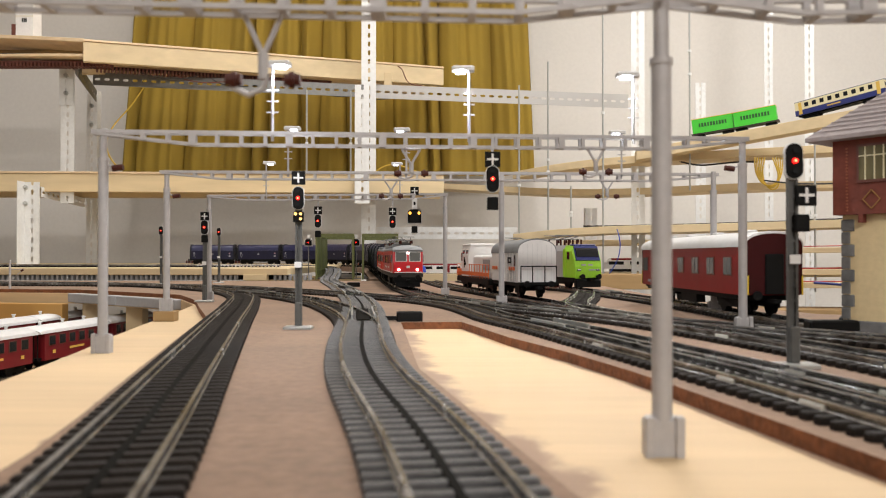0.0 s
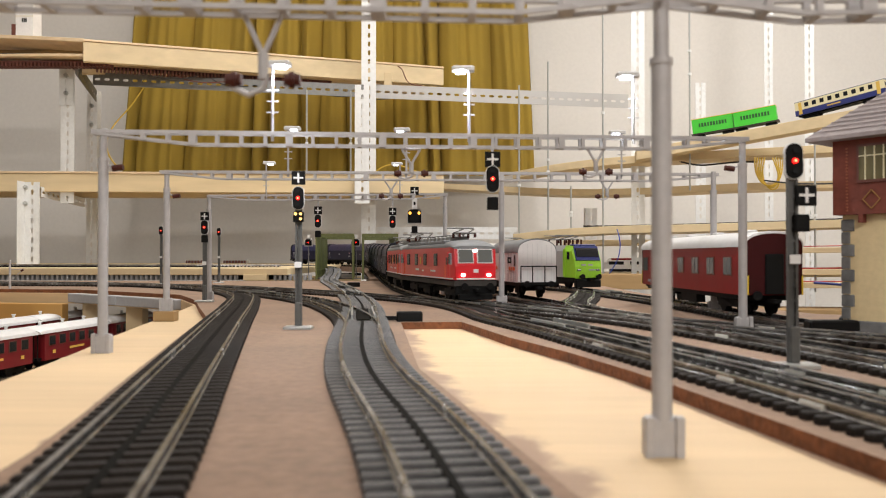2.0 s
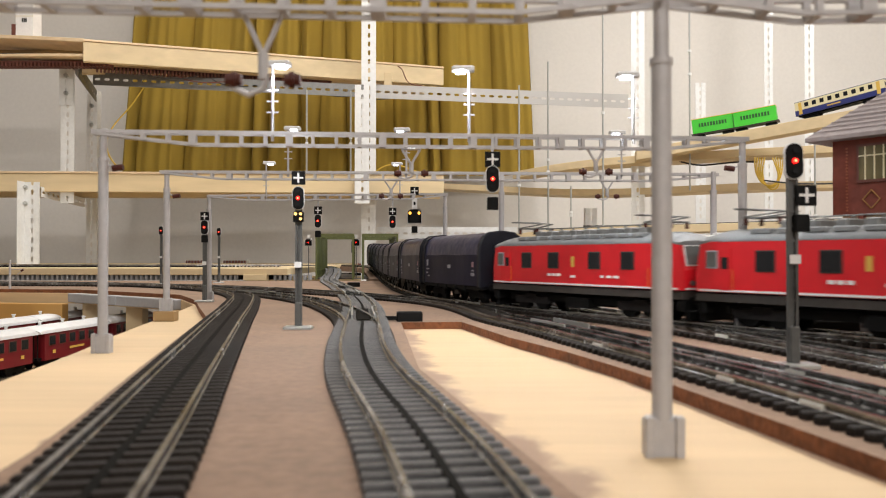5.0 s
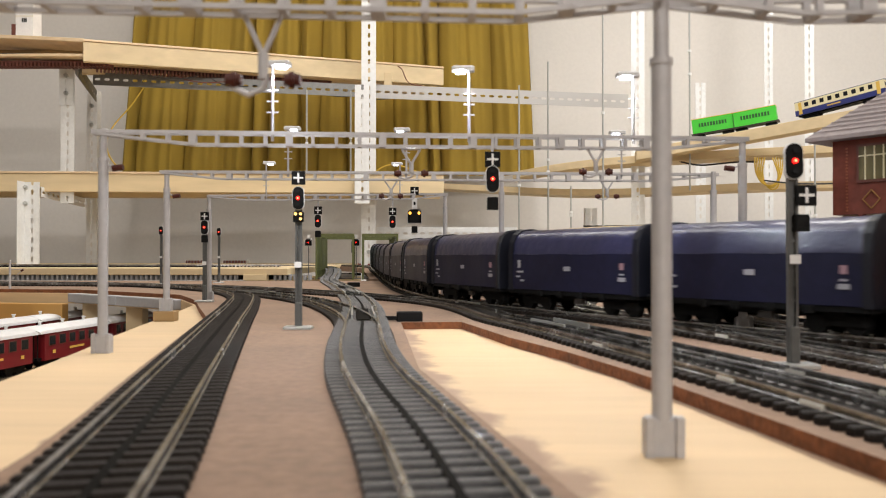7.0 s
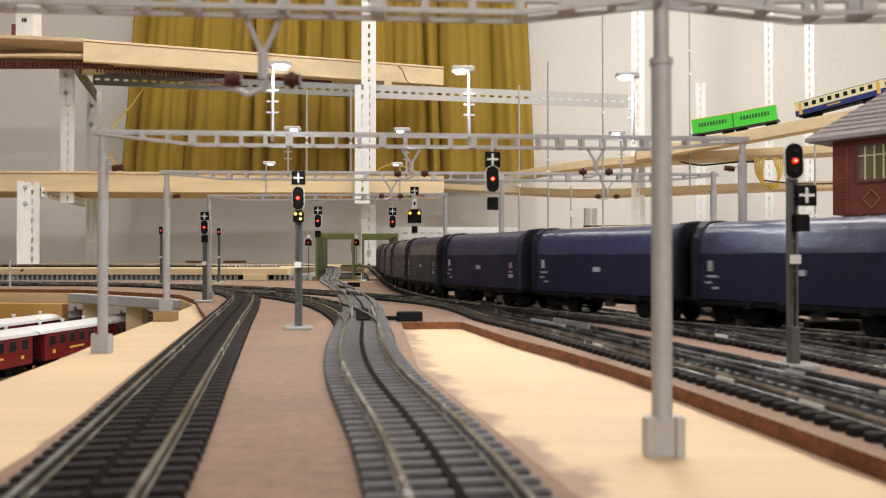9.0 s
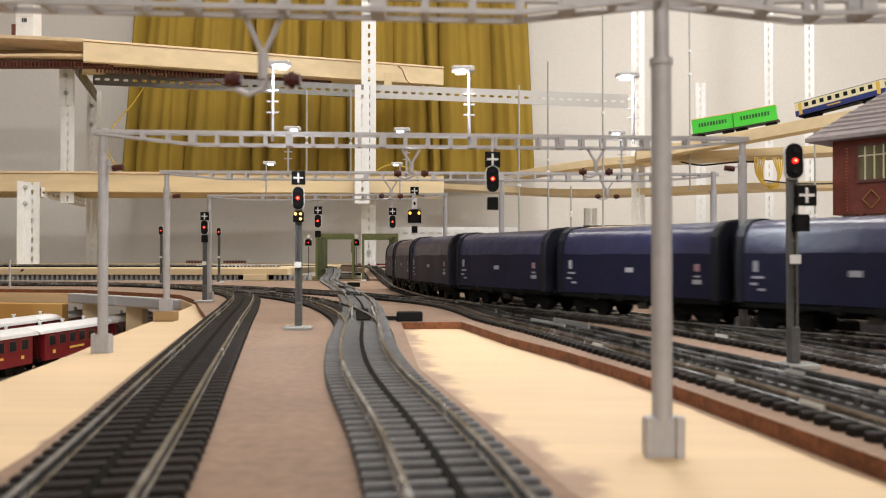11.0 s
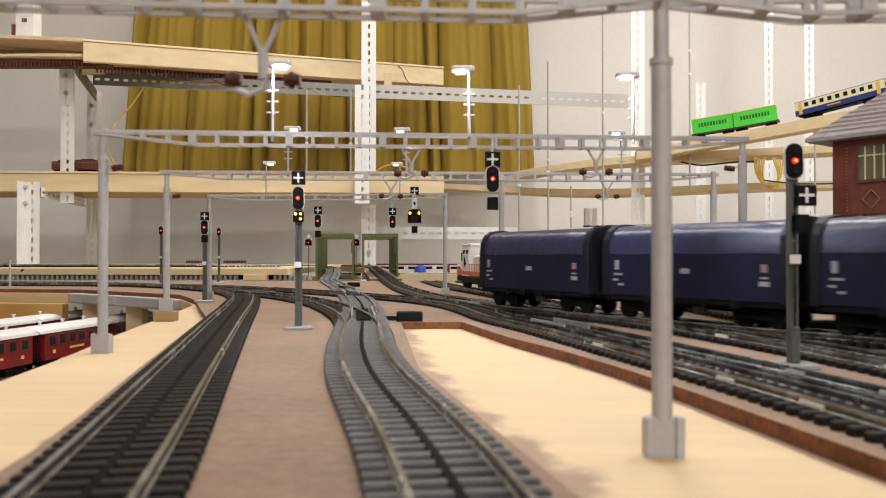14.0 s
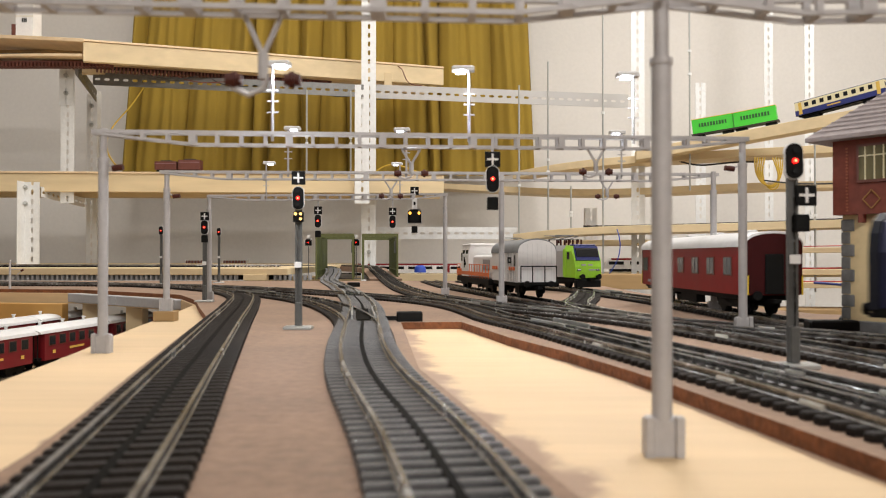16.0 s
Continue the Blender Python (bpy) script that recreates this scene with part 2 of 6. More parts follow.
def thing(name, label, category, group="", kind="", m=None):
    ob = new(name)
    ob.empty_display_size = 0.01
    if m is not None:
        ob.matrix_world = m
    return tagged(ob, label, category, group, kind)


def solid(name, shape, mat, label, category, group="", kind="", bevel=0.0, smooth=False):
    return tagged(part(name, shape, mat, None, "", bevel, smooth), label, category, group, kind)


class Line:
    """A smooth way through a few points, by its length."""

    def __init__(self, pts, step=0.004):
        P = [Vector(p) for p in pts]
        P = [P[0] * 2 - P[1]] + P + [P[-1] * 2 - P[-2]]
        out = []
        for i in range(1, len(P) - 2):
            p0, p1, p2, p3 = P[i - 1:i + 3]
            t0 = 0.0
            t1 = t0 + math.sqrt((p1 - p0).length)
            t2 = t1 + math.sqrt((p2 - p1).length)
            t3 = t2 + math.sqrt((p3 - p2).length)
            n = max(2, int((p2 - p1).length / step))
            for k in range(n):
                t = t1 + (t2 - t1) * k / n
                a1 = p0 * ((t1 - t) / (t1 - t0)) + p1 * ((t - t0) / (t1 - t0))
                a2 = p1 * ((t2 - t) / (t2 - t1)) + p2 * ((t - t1) / (t2 - t1))
                a3 = p2 * ((t3 - t) / (t3 - t2)) + p3 * ((t - t2) / (t3 - t2))
                b1 = a1 * ((t2 - t) / (t2 - t0)) + a2 * ((t - t0) / (t2 - t0))
                b2 = a2 * ((t3 - t) / (t3 - t1)) + a3 * ((t - t1) / (t3 - t1))
                out.append(b1 * ((t2 - t) / (t2 - t1)) + b2 * ((t - t1) / (t2 - t1)))
        out.append(P[-2])
        A = np.array([tuple(p) for p in out])
        self.s = np.concatenate([[0], np.cumsum(np.linalg.norm(np.diff(A, axis=0), axis=1))])
        n = max(8, int(self.s[-1] / step))
        u = np.linspace(0, self.s[-1], n)
        A = np.stack([np.interp(u, self.s, A[:, k]) for k in range(3)], 1)
        w = 7
        B = np.concatenate([np.repeat(A[:1], w, 0) + (np.arange(-w, 0)[:, None]) * (A[1] - A[0]), A, np.repeat(A[-1:], w, 0) + np.arange(1, w + 1)[:, None] * (A[-1] - A[-2])])
        A = np.stack([np.convolve(B[:, k], np.ones(2 * w + 1) / (2 * w + 1), "valid") for k in range(3)], 1)
        self.p = A
        self.s = np.concatenate([[0], np.cumsum(np.linalg.norm(np.diff(A, axis=0), axis=1))])
        self.length = self.s[-1]

    def at(self, s):
        if s < 0:
            d = self.p[1] - self.p[0]
            return Vector(self.p[0] + d / np.linalg.norm(d) * s)
        if s > self.length:
            d = self.p[-1] - self.p[-2]
            return Vector(self.p[-1] + d / np.linalg.norm(d) * (s - self.length))
        return Vector([np.interp(s, self.s, self.p[:, k]) for k in range(3)])

    def ahead(self, s):
        return (self.at(s + 0.002) - self.at(s - 0.002)).normalized()

    def near(self, x, y):
        k = int(np.argmin((self.p[:, 0] - x) ** 2 + (self.p[:, 1] - y) ** 2))
        return float(self.s[k])

# ---- the room ----
X0, X1, Y0, Y1, FLOOR_Z = -3.4, 1.62, -2.4, 2.78, -1.0


def wall(name, x, y, sx, sy, label):
    return solid(name, Shape().box(x, y, (CEILING_Z + FLOOR_Z) / 2, sx, sy, CEILING_Z - FLOOR_Z), "plaster", label, "wall", kind="structure")


wall("wall_north", (X0 + X1) / 2, Y1 + 0.05, X1 - X0 + 0.2, 0.1, "plain grey-beige plastered wall behind the shelves")
wall("wall_east", X1 + 0.05, (Y0 + Y1) / 2, 0.1, Y1 - Y0, "plain off-white plastered wall beside the shelves")
wall("wall_west", X0 - 0.05, (Y0 + Y1) / 2, 0.1, Y1 - Y0, "plain grey-beige plastered side wall")
wall("wall_south", (X0 + X1) / 2, Y0 - 0.05, X1 - X0 + 0.2, 0.1, "plain plastered wall behind the layout")
solid("floor", Shape().box((X0 + X1) / 2, (Y0 + Y1) / 2, FLOOR_Z - 0.05, X1 - X0, Y1 - Y0, 0.1), "floor", "dull brown floor under the layout", "floor", kind="structure")
solid("ceiling", Shape().box((X0 + X1) / 2, (Y0 + Y1) / 2, CEILING_Z + 0.05, X1 - X0, Y1 - Y0, 0.1), "ceiling", "plain white ceiling", "ceiling", kind="structure")

# ---- boards of the layout ----
PALE_Z = -0.004
WINDOW = [(-0.024, 0.461), (0.0107, 0.464), (0.0304, 0.375), (0.0481, 0.3185), (0.0605, 0.268), (0.0672, 0.232), (0.0762, 0.1768), (0.0810, 0.147), (0.092, 0.08), (0.100, 0.02), (0.050, 0.02), (0.030, 0.08), (0.008, 0.19), (-0.008, 0.27)]


def plywood_base():
    edge = [(-0.135, -0.3), (-0.1415, 0.22), (-0.1468, 0.2675), (-0.153, 0.313), (-0.160, 0.357), (-0.172, 0.42), (-0.183, 0.49), (-0.199, 0.60), (-0.216, 0.70), (-0.262, 0.80), (-0.42, 0.93), (-0.75, 0.985), (-1.1, 0.99), (-1.1, 1.28), (0.208, 1.28), (0.208, 0.83), (0.226, 0.62), (0.246, 0.53), (0.30, 0.50), (0.45, 0.42), (1.3, 0.40), (1.3, -2.0), (0.2, -2.0)]
    s = Shape().prism(edge, PALE_Z - 0.012, PALE_Z)
    return solid("plywood_board", s, "base_board", "pale bare plywood base board of the layout", "board", kind="structure", bevel=0.0005)


plywood_base()


def hardboard_sheet():
    """Brown hardboard on the plywood, with a bay cut out of it."""
    rim = [(-0.060, -0.3), (-0.0745, 0.12), (-0.0784, 0.154), (-0.085, 0.19), (-0.102, 0.272), (-0.149, 0.508), (-0.180, 0.597), (-0.2145, 0.70), (-0.2605, 0.801), (-0.419, 0.931), (-0.75, 0.986), (-1.09, 0.991), (-1.09, 1.27), (0.207, 1.279), (0.207, 0.83), (0.225, 0.62), (0.245, 0.529), (0.299, 0.499), (0.449, 0.419), (1.29, 0.399), (1.29, -1.99), (0.2, -1.99)]
    bm = bmesh.new()
    loops = []
    for pts in (rim, WINDOW):
        vs = [bm.verts.new((a, b, 0)) for a, b in pts]
        loops += [bm.edges.new((vs[i], vs[(i + 1) % len(vs)])) for i in range(len(vs))]
    bmesh.ops.triangle_fill(bm, edges=loops, use_beauty=True)
    bmesh.ops.recalc_face_normals(bm, faces=bm.faces)
    for f in bm.faces:
        if f.normal.z < 0:
            f.normal_flip()
    ret = bmesh.ops.extrude_face_region(bm, geom=bm.faces[:])
    bmesh.ops.translate(bm, verts=[g for g in ret["geom"] if isinstance(g, bmesh.types.BMVert)], vec=(0, 0, PALE_Z))
    bmesh.ops.recalc_face_normals(bm, faces=bm.faces)
    me = bpy.data.meshes.new("hardboard_sheet")
    bm.to_mesh(me)
    bm.free()
    me.materials.append(M["hardboard"])
    me.materials.append(M["fibre_edge"])
    for p in me.polygons:
        p.material_index = 1 if abs(p.normal.z) < 0.5 else 0
    return tagged(new("hardboard_sheet", me), "brown hardboard sheet with a cut-out bay under the tracks", "board", kind="structure")


hardboard_sheet()
RAIL_Z = 0.0045

# ---- track ----
GAUGE, PITCH, SLEEPER = 0.0165, 0.0060, 0.028
sleeper_mesh = Shape().box(0, 0, -0.0004, 0.0029, SLEEPER, 0.0020, ch=0.0004).mesh("sleeper")
sleeper_mesh.materials.append(M["sleeper"])


def rail_profile(side):
    """Foot, web and head of a rail, in the cross direction and height below its top."""
    c = side * GAUGE / 2
    return [(c - 0.0008, -0.0025), (c + 0.0008, -0.0025), (c + 0.0007, -0.0021), (c + 0.00035, -0.0018), (c + 0.00035, -0.0009), (c + 0.00058, -0.0007),
            (c + 0.00052, 0.0), (c - 0.00052, 0.0), (c - 0.00058, -0.0007), (c - 0.00035, -0.0009), (c - 0.00035, -0.0018), (c - 0.0007, -0.0021)]


def swept(line, profile, s0, s1, step=0.008):
    n = max(2, int((s1 - s0) / step))
    rings = []
    for k in range(n + 1):
        s = s0 + (s1 - s0) * k / n
        c, w = line.at(s), line.ahead(s)
        side = Vector((-w.y, w.x, 0)).normalized()
        rings.append([c + side * a + Vector((0, 0, h)) for a, h in profile])
    return Shape().loft(rings)


def track(pts, label, singles=0.0, group="tracks on the layout", pitch=PITCH, wood="sleeper", metal="rail"):
    """A length of track: two rails, a black strip as shade between the sleepers, a row of centre contacts and sleepers.
    """
    line = Line(pts)
    t = thing("railway_track", label, "track", group)
    for side in (-1, 1):
        part("rail", swept(line, rail_profile(side), 0, line.length), metal, t)
    part("sleeper_gap_shade", swept(line, [(-0.0115, -0.0044), (0.0115, -0.0044), (0.0108, -0.0037), (-0.0108, -0.0037)], 0, line.length), "gap_shade", t)
    part("contact_strip", swept(line, [(-0.0009, -0.0026), (0.0009, -0.0026), (0.0008, -0.0020), (-0.0008, -0.0020)], 0, line.length), "stud", t)
    own = sleeper_mesh if wood == "sleeper" else sleeper_mesh.copy()
    if wood != "sleeper":
        own.materials[0] = M[wood]
    rest = Shape()
    base = [tuple(v.co) for v in sleeper_mesh.vertices]
    quads = [tuple(p.vertices) for p in sleeper_mesh.polygons]
    for k in range(int(line.length / pitch)):
        s = (k + 0.5) * pitch
        c, w = line.at(s), line.ahead(s)
        m = Matrix.Translation(c + Vector((0, 0, -0.0027))) @ pose(0, 0, 0, 0, 0, math.degrees(math.atan2(w.y, w.x)) + random.uniform(-0.8, 0.8))
        if s < singles:
            ob = part("sleeper", own, wood, t)
            ob.matrix_basis = m
        else:
            rest.add(base, quads, m)
    if rest.v:
        me = rest.mesh("sleepers")
        tagged(part("sleeper_bed", me, wood, t), kind="stuff")
    return line


def flat(pts, z=RAIL_Z):
    return [(a, b, z) for a, b in pts]


LEFT = track(flat([(-0.033, -0.02), (-0.042, 0.06), (-0.056, 0.137), (-0.078, 0.243), (-0.121, 0.453), (-0.150, 0.597), (-0.184, 0.737), (-0.250, 0.875), (-0.345, 0.985), (-0.46, 1.06), (-0.65, 1.10), (-1.05, 1.10)]), "dark-sleepered model railway track curving away over the boards", 0.48)
MIDDLE = track(flat([(0.018, -0.02), (0.009, 0.07), (0.0025, 0.12), (-0.0044, 0.160), (-0.0215, 0.243), (-0.033, 0.327), (-0.045, 0.453), (-0.060, 0.597), (-0.092, 0.80), (-0.129, 1.003)]) + [(-0.172, 1.22, 0.006), (-0.190, 1.40, 0.014), (-0.22, 1.55, 0.020), (-0.32, 1.68, 0.022), (-0.6, 1.72, 0.022), (-1.2, 1.70, 0.022)], "dark-sleepered model railway track running up to the green bridge", 0.60, wood="sleeper_grey")
BRANCH = track(flat([(-0.0335, 0.335), (-0.041, 0.41), (-0.058, 0.50), (-0.098, 0.632), (-0.150, 0.735), (-0.225, 0.84)], RAIL_Z - 0.00025), "curved branch of a model railway turnout")
FRONT = track(flat([(0.119, 0.04), (0.111, 0.09), (0.104, 0.13), (0.0990, 0.164), (0.0949, 0.1905), (0.0908, 0.218), (0.085, 0.2483), (0.0765, 0.288), (0.0647, 0.3427), (0.0471, 0.4207), (0.0344, 0.460), (0.0197, 0.553), (-0.0013, 0.626), (-0.0259, 0.673), (-0.075, 0.745), (-0.170, 0.866), (-0.262, 0.952), (-0.40, 1.03), (-0.62, 1.06), (-1.05, 1.06)], RAIL_Z - 0.0004), "model railway track beside the cut edge of the hardboard", 0.50, pitch=0.0056)
FORK = track(flat([(0.133, 0.04), (0.125, 0.09), (0.1172, 0.13), (0.1110, 0.170), (0.1038, 0.218), (0.0975, 0.250), (0.0885, 0.290), (0.0762, 0.345), (0.0590, 0.415), (0.040, 0.470)], RAIL_Z - 0.0007), "diverging arm of a turnout beside the hardboard edge", 0.40, pitch=0.0056)
WAY = [(-1.6, 2.09, 0.020), (-1.0, 2.10, 0.020), (-0.673, 2.11, 0.020), (-0.548, 2.115, 0.020), (-0.431, 2.10, 0.020), (-0.322, 2.065, 0.020), (-0.2375, 1.985, 0.0195), (-0.170, 1.87, 0.0185), (-0.133, 1.62, 0.014), (-0.096, 1.33, 0.0085),
       (-0.058, 1.02, RAIL_Z), (-0.030, 0.82, RAIL_Z), (0.007, 0.65, RAIL_Z), (0.060, 0.529, RAIL_Z), (0.130, 0.416, RAIL_Z), (0.187, 0.328, RAIL_Z), (0.300, 0.158, RAIL_Z), (0.420, -0.01, RAIL_Z), (0.60, -0.28, RAIL_Z), (0.80, -0.65, RAIL_Z), (0.88, -1.2, RAIL_Z), (0.88, -1.9, RAIL_Z)]
MAIN = track(WAY, "main line track on which the freight train runs")
SECOND = track(flat([(0.185, 0.02), (0.170, 0.10), (0.157, 0.18), (0.149, 0.243), (0.1425, 0.295), (0.1335, 0.339), (0.123, 0.384), (0.108, 0.438), (0.083, 0.487), (0.052, 0.555), (0.020, 0.63), (-0.006, 0.72)], RAIL_Z - 0.0002), "second model railway track leading to a turnout in the main line", 0.42, pitch=0.0056)
track(flat([(0.122, 0.430), (0.095, 0.530), (0.075, 0.640), (0.045, 0.80), (0.010, 0.97), (-0.02, 1.2)], RAIL_Z - 0.0003), "siding track under the white and orange locomotive")
track(flat([(0.122, 0.440), (0.104, 0.490), (0.095, 0.553), (0.1015, 0.615), (0.122, 0.700), (0.139, 0.787), (0.150, 0.840), (0.146, 0.865), (0.1150, 0.945), (0.075, 1.05), (0.03, 1.2)], RAIL_Z - 0.0002), "curved siding track with bright rails under the lime green locomotive", metal="rail_bright")
track(flat([(0.186, 0.395), (0.180, 0.50), (0.172, 0.640), (0.152, 0.80), (0.128, 0.95), (0.12, 1.2)]), "siding track under the dark red coach")


def roadbed(line, s0, s1, label):
    return solid("roadbed", swept(line, [(-0.026, -0.016), (0.026, -0.016), (0.026, -0.0046), (-0.026, -0.0046)], s0, s1, 0.02), "hardboard", label, "board", kind="structure")


roadbed(MAIN, 0.0, MAIN.near(-0.092, 1.29), "brown hardboard roadbed carrying the main line")


def turnout_frog(pts, label="black turnout frog with bright check rails"):
    """Black filling between the rails of a turnout, with two bright check rails and wing rails."""
    line = Line(flat(pts), 0.004)
    t = thing("turnout_frog", label, "turnout part", "turnout frogs")
    part("filling", swept(line, [(-0.0046, -0.0026), (0.0046, -0.0026), (0.0034, -0.0016), (-0.0034, -0.0016)], 0, line.length), "stud", t)
    for side in (-1, 1):
        part("check_rail", swept(line, [(side * 0.0064 - 0.0006, -0.0022), (side * 0.0064 + 0.0006, -0.0022), (side * 0.0064 + 0.0005, 0.0003), (side * 0.0064 - 0.0005, 0.0003)], line.length * 0.1, line.length * 0.9), "steel", t)


turnout_frog([(-0.0435, 0.445), (-0.049, 0.49), (-0.054, 0.54)])
turnout_frog([(-0.083, 0.745), (-0.096, 0.82)])
turnout_frog([(-0.112, 0.91), (-0.125, 0.98)])
turnout_frog([(0.014, 0.625), (0.034, 0.575)])
turnout_frog([(0.052, 0.437), (0.066, 0.385)])
turnout_frog([(0.060, 0.540), (0.080, 0.495)])
turnout_frog([(0.166, 0.765), (0.157, 0.82)])
turnout_frog([(-0.160, 0.755), (-0.200, 0.81)])



def rail_plate(line, x, y, side):
    """A pale plate along the side of a rail."""
    s = line.near(x, y)
    solid("rail_joiner", swept(line, [(side * 0.0075, -0.0022), (side * 0.0093, -0.0022), (side * 0.0091, -0.0009), (side * 0.0076, -0.0009)], s - 0.0045, s + 0.0045, 0.003), "joiner", "pale plate on the side of a rail", "rail joiner", "rail joiners", bevel=0.0002)


# pale tone of the short plates on the rail sides
M["joiner"] = material("joiner", (0.74, 0.72, 0.66), 0.3, metal=0.3, grain=0.15, scale=300, big=60)
for line, x, y, side in ((FRONT, 0.088, 0.232, 1), (FRONT, 0.0945, 0.192, 1), (FRONT, 0.1005, 0.157, 1), (FRONT, 0.070, 0.320, 1), (FORK, 0.1030, 0.245, -1), (FORK, 0.1105, 0.205, -1), (FORK, 0.121, 0.140, -1), (SECOND, 0.1485, 0.250, 1), (SECOND, 0.157, 0.18, 1), (SECOND, 0.130, 0.355, 1), (MAIN, 0.150, 0.385, 1), (MAIN, 0.187, 0.328, 1), (MAIN, 0.225, 0.270, 1)):
    rail_plate(line, x, y, side)
track([(-1.24, 1.340, 0.0255), (-0.6, 1.340, 0.0255), (-0.40, 1.345, 0.0253), (-0.275, 1.37, 0.0250)], "track along the front of the raised board")

# ---- raised boards, posts and shelves behind the yard ----
def board(name, x0, y0, x1, y1, z0, z1, thick, deep, label, mat="pine"):
    """A straight board between two ends of its front top edge; deep: how far it reaches back."""
    a, b = Vector((x0, y0, z0)), Vector((x1, y1, z1))
    back = Vector((-(y1 - y0), x1 - x0, 0)).normalized() * deep
    dn = Vector((0, 0, -thick))
    s = Shape().loft([[a, a + back, a + back + dn, a + dn], [b, b + back, b + back + dn, b + dn]])
    return solid(name, s, mat, label, "board", bevel=0.0012)


def slotted_plate(shape, length, wide, slot_w, slot_l, pitch, upright):
    """A thin plate with a row of round-ended slots cut through it, along z or along x."""
    th, r = 0.0018, slot_w / 2

    def put(ring):
        rows = []
        for y in (-th / 2, th / 2):
            rows.append([(a, y, c) if upright else (c, y, a) for a, c in ring])
        shape.loft(rows)

    for sx in (-1, 1):
        e = sx * wide / 2
        put([(sx * r, 0.0), (e, 0.0), (e, length), (sx * r, length)])
    n = int(length / pitch)
    arc = [(-r + 2 * r * i / 6, r - math.sqrt(max(r * r - (-r + 2 * r * i / 6) ** 2, 0))) for i in range(7)]
    half = (pitch - slot_l) / 2
    for k in range(n + 1):
        c = k * pitch
        lo, hi = max(c - half, 0.0), min(c + half, length)
        if hi - lo < 0.001:
            continue
        top = [(x, min(hi + d, length)) for x, d in arc]
        bottom = [(x, max(lo - d, 0.0)) for x, d in reversed(arc)]
        put(top + bottom)


def slotted_post(x, y, z0, z1, wide, label, turn=0.0, group="slotted steel posts", side=1, depth=0.026, bolts=()):
    """An upright steel angle with oval slots cut through its face; side and depth say where its flange stands."""
    t = thing("slotted_post", label, "post", group, m=pose(x, y, z0, 0, 0, turn))
    h = z1 - z0
    s = Shape()
    slotted_plate(s, h, wide, 0.0066, 0.0140, 0.0240, True)
    part("slotted_face", s, "zinc", t)
    part("flange", Shape().box(side * (wide / 2 + 0.001), depth / 2, h / 2, 0.0018, abs(depth), h), "zinc", t)
    for bx, bz in bolts:
        part("bolt", Shape().rod((bx, -0.001, bz - z0), (bx, -0.006, bz - z0), 0.0060, n=6).rod((bx, -0.006, bz - z0), (bx, -0.012, bz - z0), 0.0030, n=8), "steel", t)
    return t


def slotted_rail(a, b, wide, label, mat="zinc"):
    """A level steel angle with a row of slots cut through its face."""
    a, b = Vector(a), Vector(b)
    L = (b - a).length
    d = (b - a).normalized()
    rot = Matrix((d, Vector((-d.y, d.x, 0)).normalized(), d.cross(Vector((-d.y, d.x, 0)).normalized()))).transposed().to_4x4()
    t = thing("slotted_rail", label, "rail", "slotted steel rails", m=Matrix.Translation(a) @ rot)
    s = Shape()
    slotted_plate(s, L, wide, 0.0066, 0.0140, 0.0240, False)
    part("slotted_face", s, mat, t)
    part("flange", Shape().box(L / 2, 0.013, wide / 2 + 0.001, L, 0.026, 0.0018), mat, t)
    return t


slotted_post(-0.968, 2.08, 0.177, 0.520, 0.034, "white slotted steel post hung from the upper shelf", side=-1, group="posts")
slotted_post(-0.970, 2.076, 0.430, 0.535, 0.034, "short bolted zinc splice plate on a hung post", side=-1, bolts=((0.0, 0.505), (0.0, 0.460)), group="posts")
slotted_post(-1.002, 2.30, 0.0135, 0.515, 0.028, "white slotted steel post behind the upper shelf", bolts=((0.0, 0.470), (0.0, 0.415)))
slotted_post(-1.028, 2.02, 0.0205, 0.226, 0.036, "short white slotted steel post under the middle shelf", side=-1, depth=-0.036, bolts=((-0.016, 0.212), (-0.016, 0.172)))
slotted_post(-0.209, 2.09, 0.177, 0.485, 0.036, "white slotted steel post hung between the shelves", side=-1, depth=0.02)
slotted_post(-0.202, 2.20, -1.0, 1.5, 0.038, "tall white slotted steel post before the curtain", side=-1, depth=0.02, bolts=((0.0, 0.052),))
slotted_post(0.502, 2.08, -1.0, 1.5, 0.033, "tall white slotted steel post before the wall")
slotted_post(0.412, 2.24, 0.086, 0.174, 0.030, "short white slotted steel bracket on a shelf board", side=-1)
slotted_post(0.969, 2.40, -1.0, 1.5, 0.024, "white slotted steel post on the wall")
slotted_post(1.045, 2.30, -1.0, 0.705, 0.026, "white slotted steel post beside the ramp")
slotted_post(0.798, 2.50, -1.0, 0.579, 0.030, "pale slotted steel post low on the wall")
# darker zinc on these two carries the shade under the upper shelf
slotted_rail((-0.921, 2.12, 0.507), (-0.20, 2.18, 0.486), 0.032, "slotted steel rail under the upper shelf, darkened as if shaded", "zinc_dark")
slotted_rail((-0.945, 2.09, 0.520), (-0.985, 2.29, 0.495), 0.034, "slotted steel bracket between two posts", "zinc_dark")
slotted_rail((-1.021, 2.05, 0.203), (-1.0115, 2.28, 0.190), 0.024, "slotted steel bracket under the middle shelf", "zinc")
slotted_rail((-0.19, 2.22, 0.494), (0.51, 2.22, 0.466), 0.036, "grey slotted steel rail across the curtain", "slot")
slotted_rail((-0.19, 2.28, 0.105), (0.21, 2.28, 0.105), 0.032, "white slotted steel rail low on the wall")


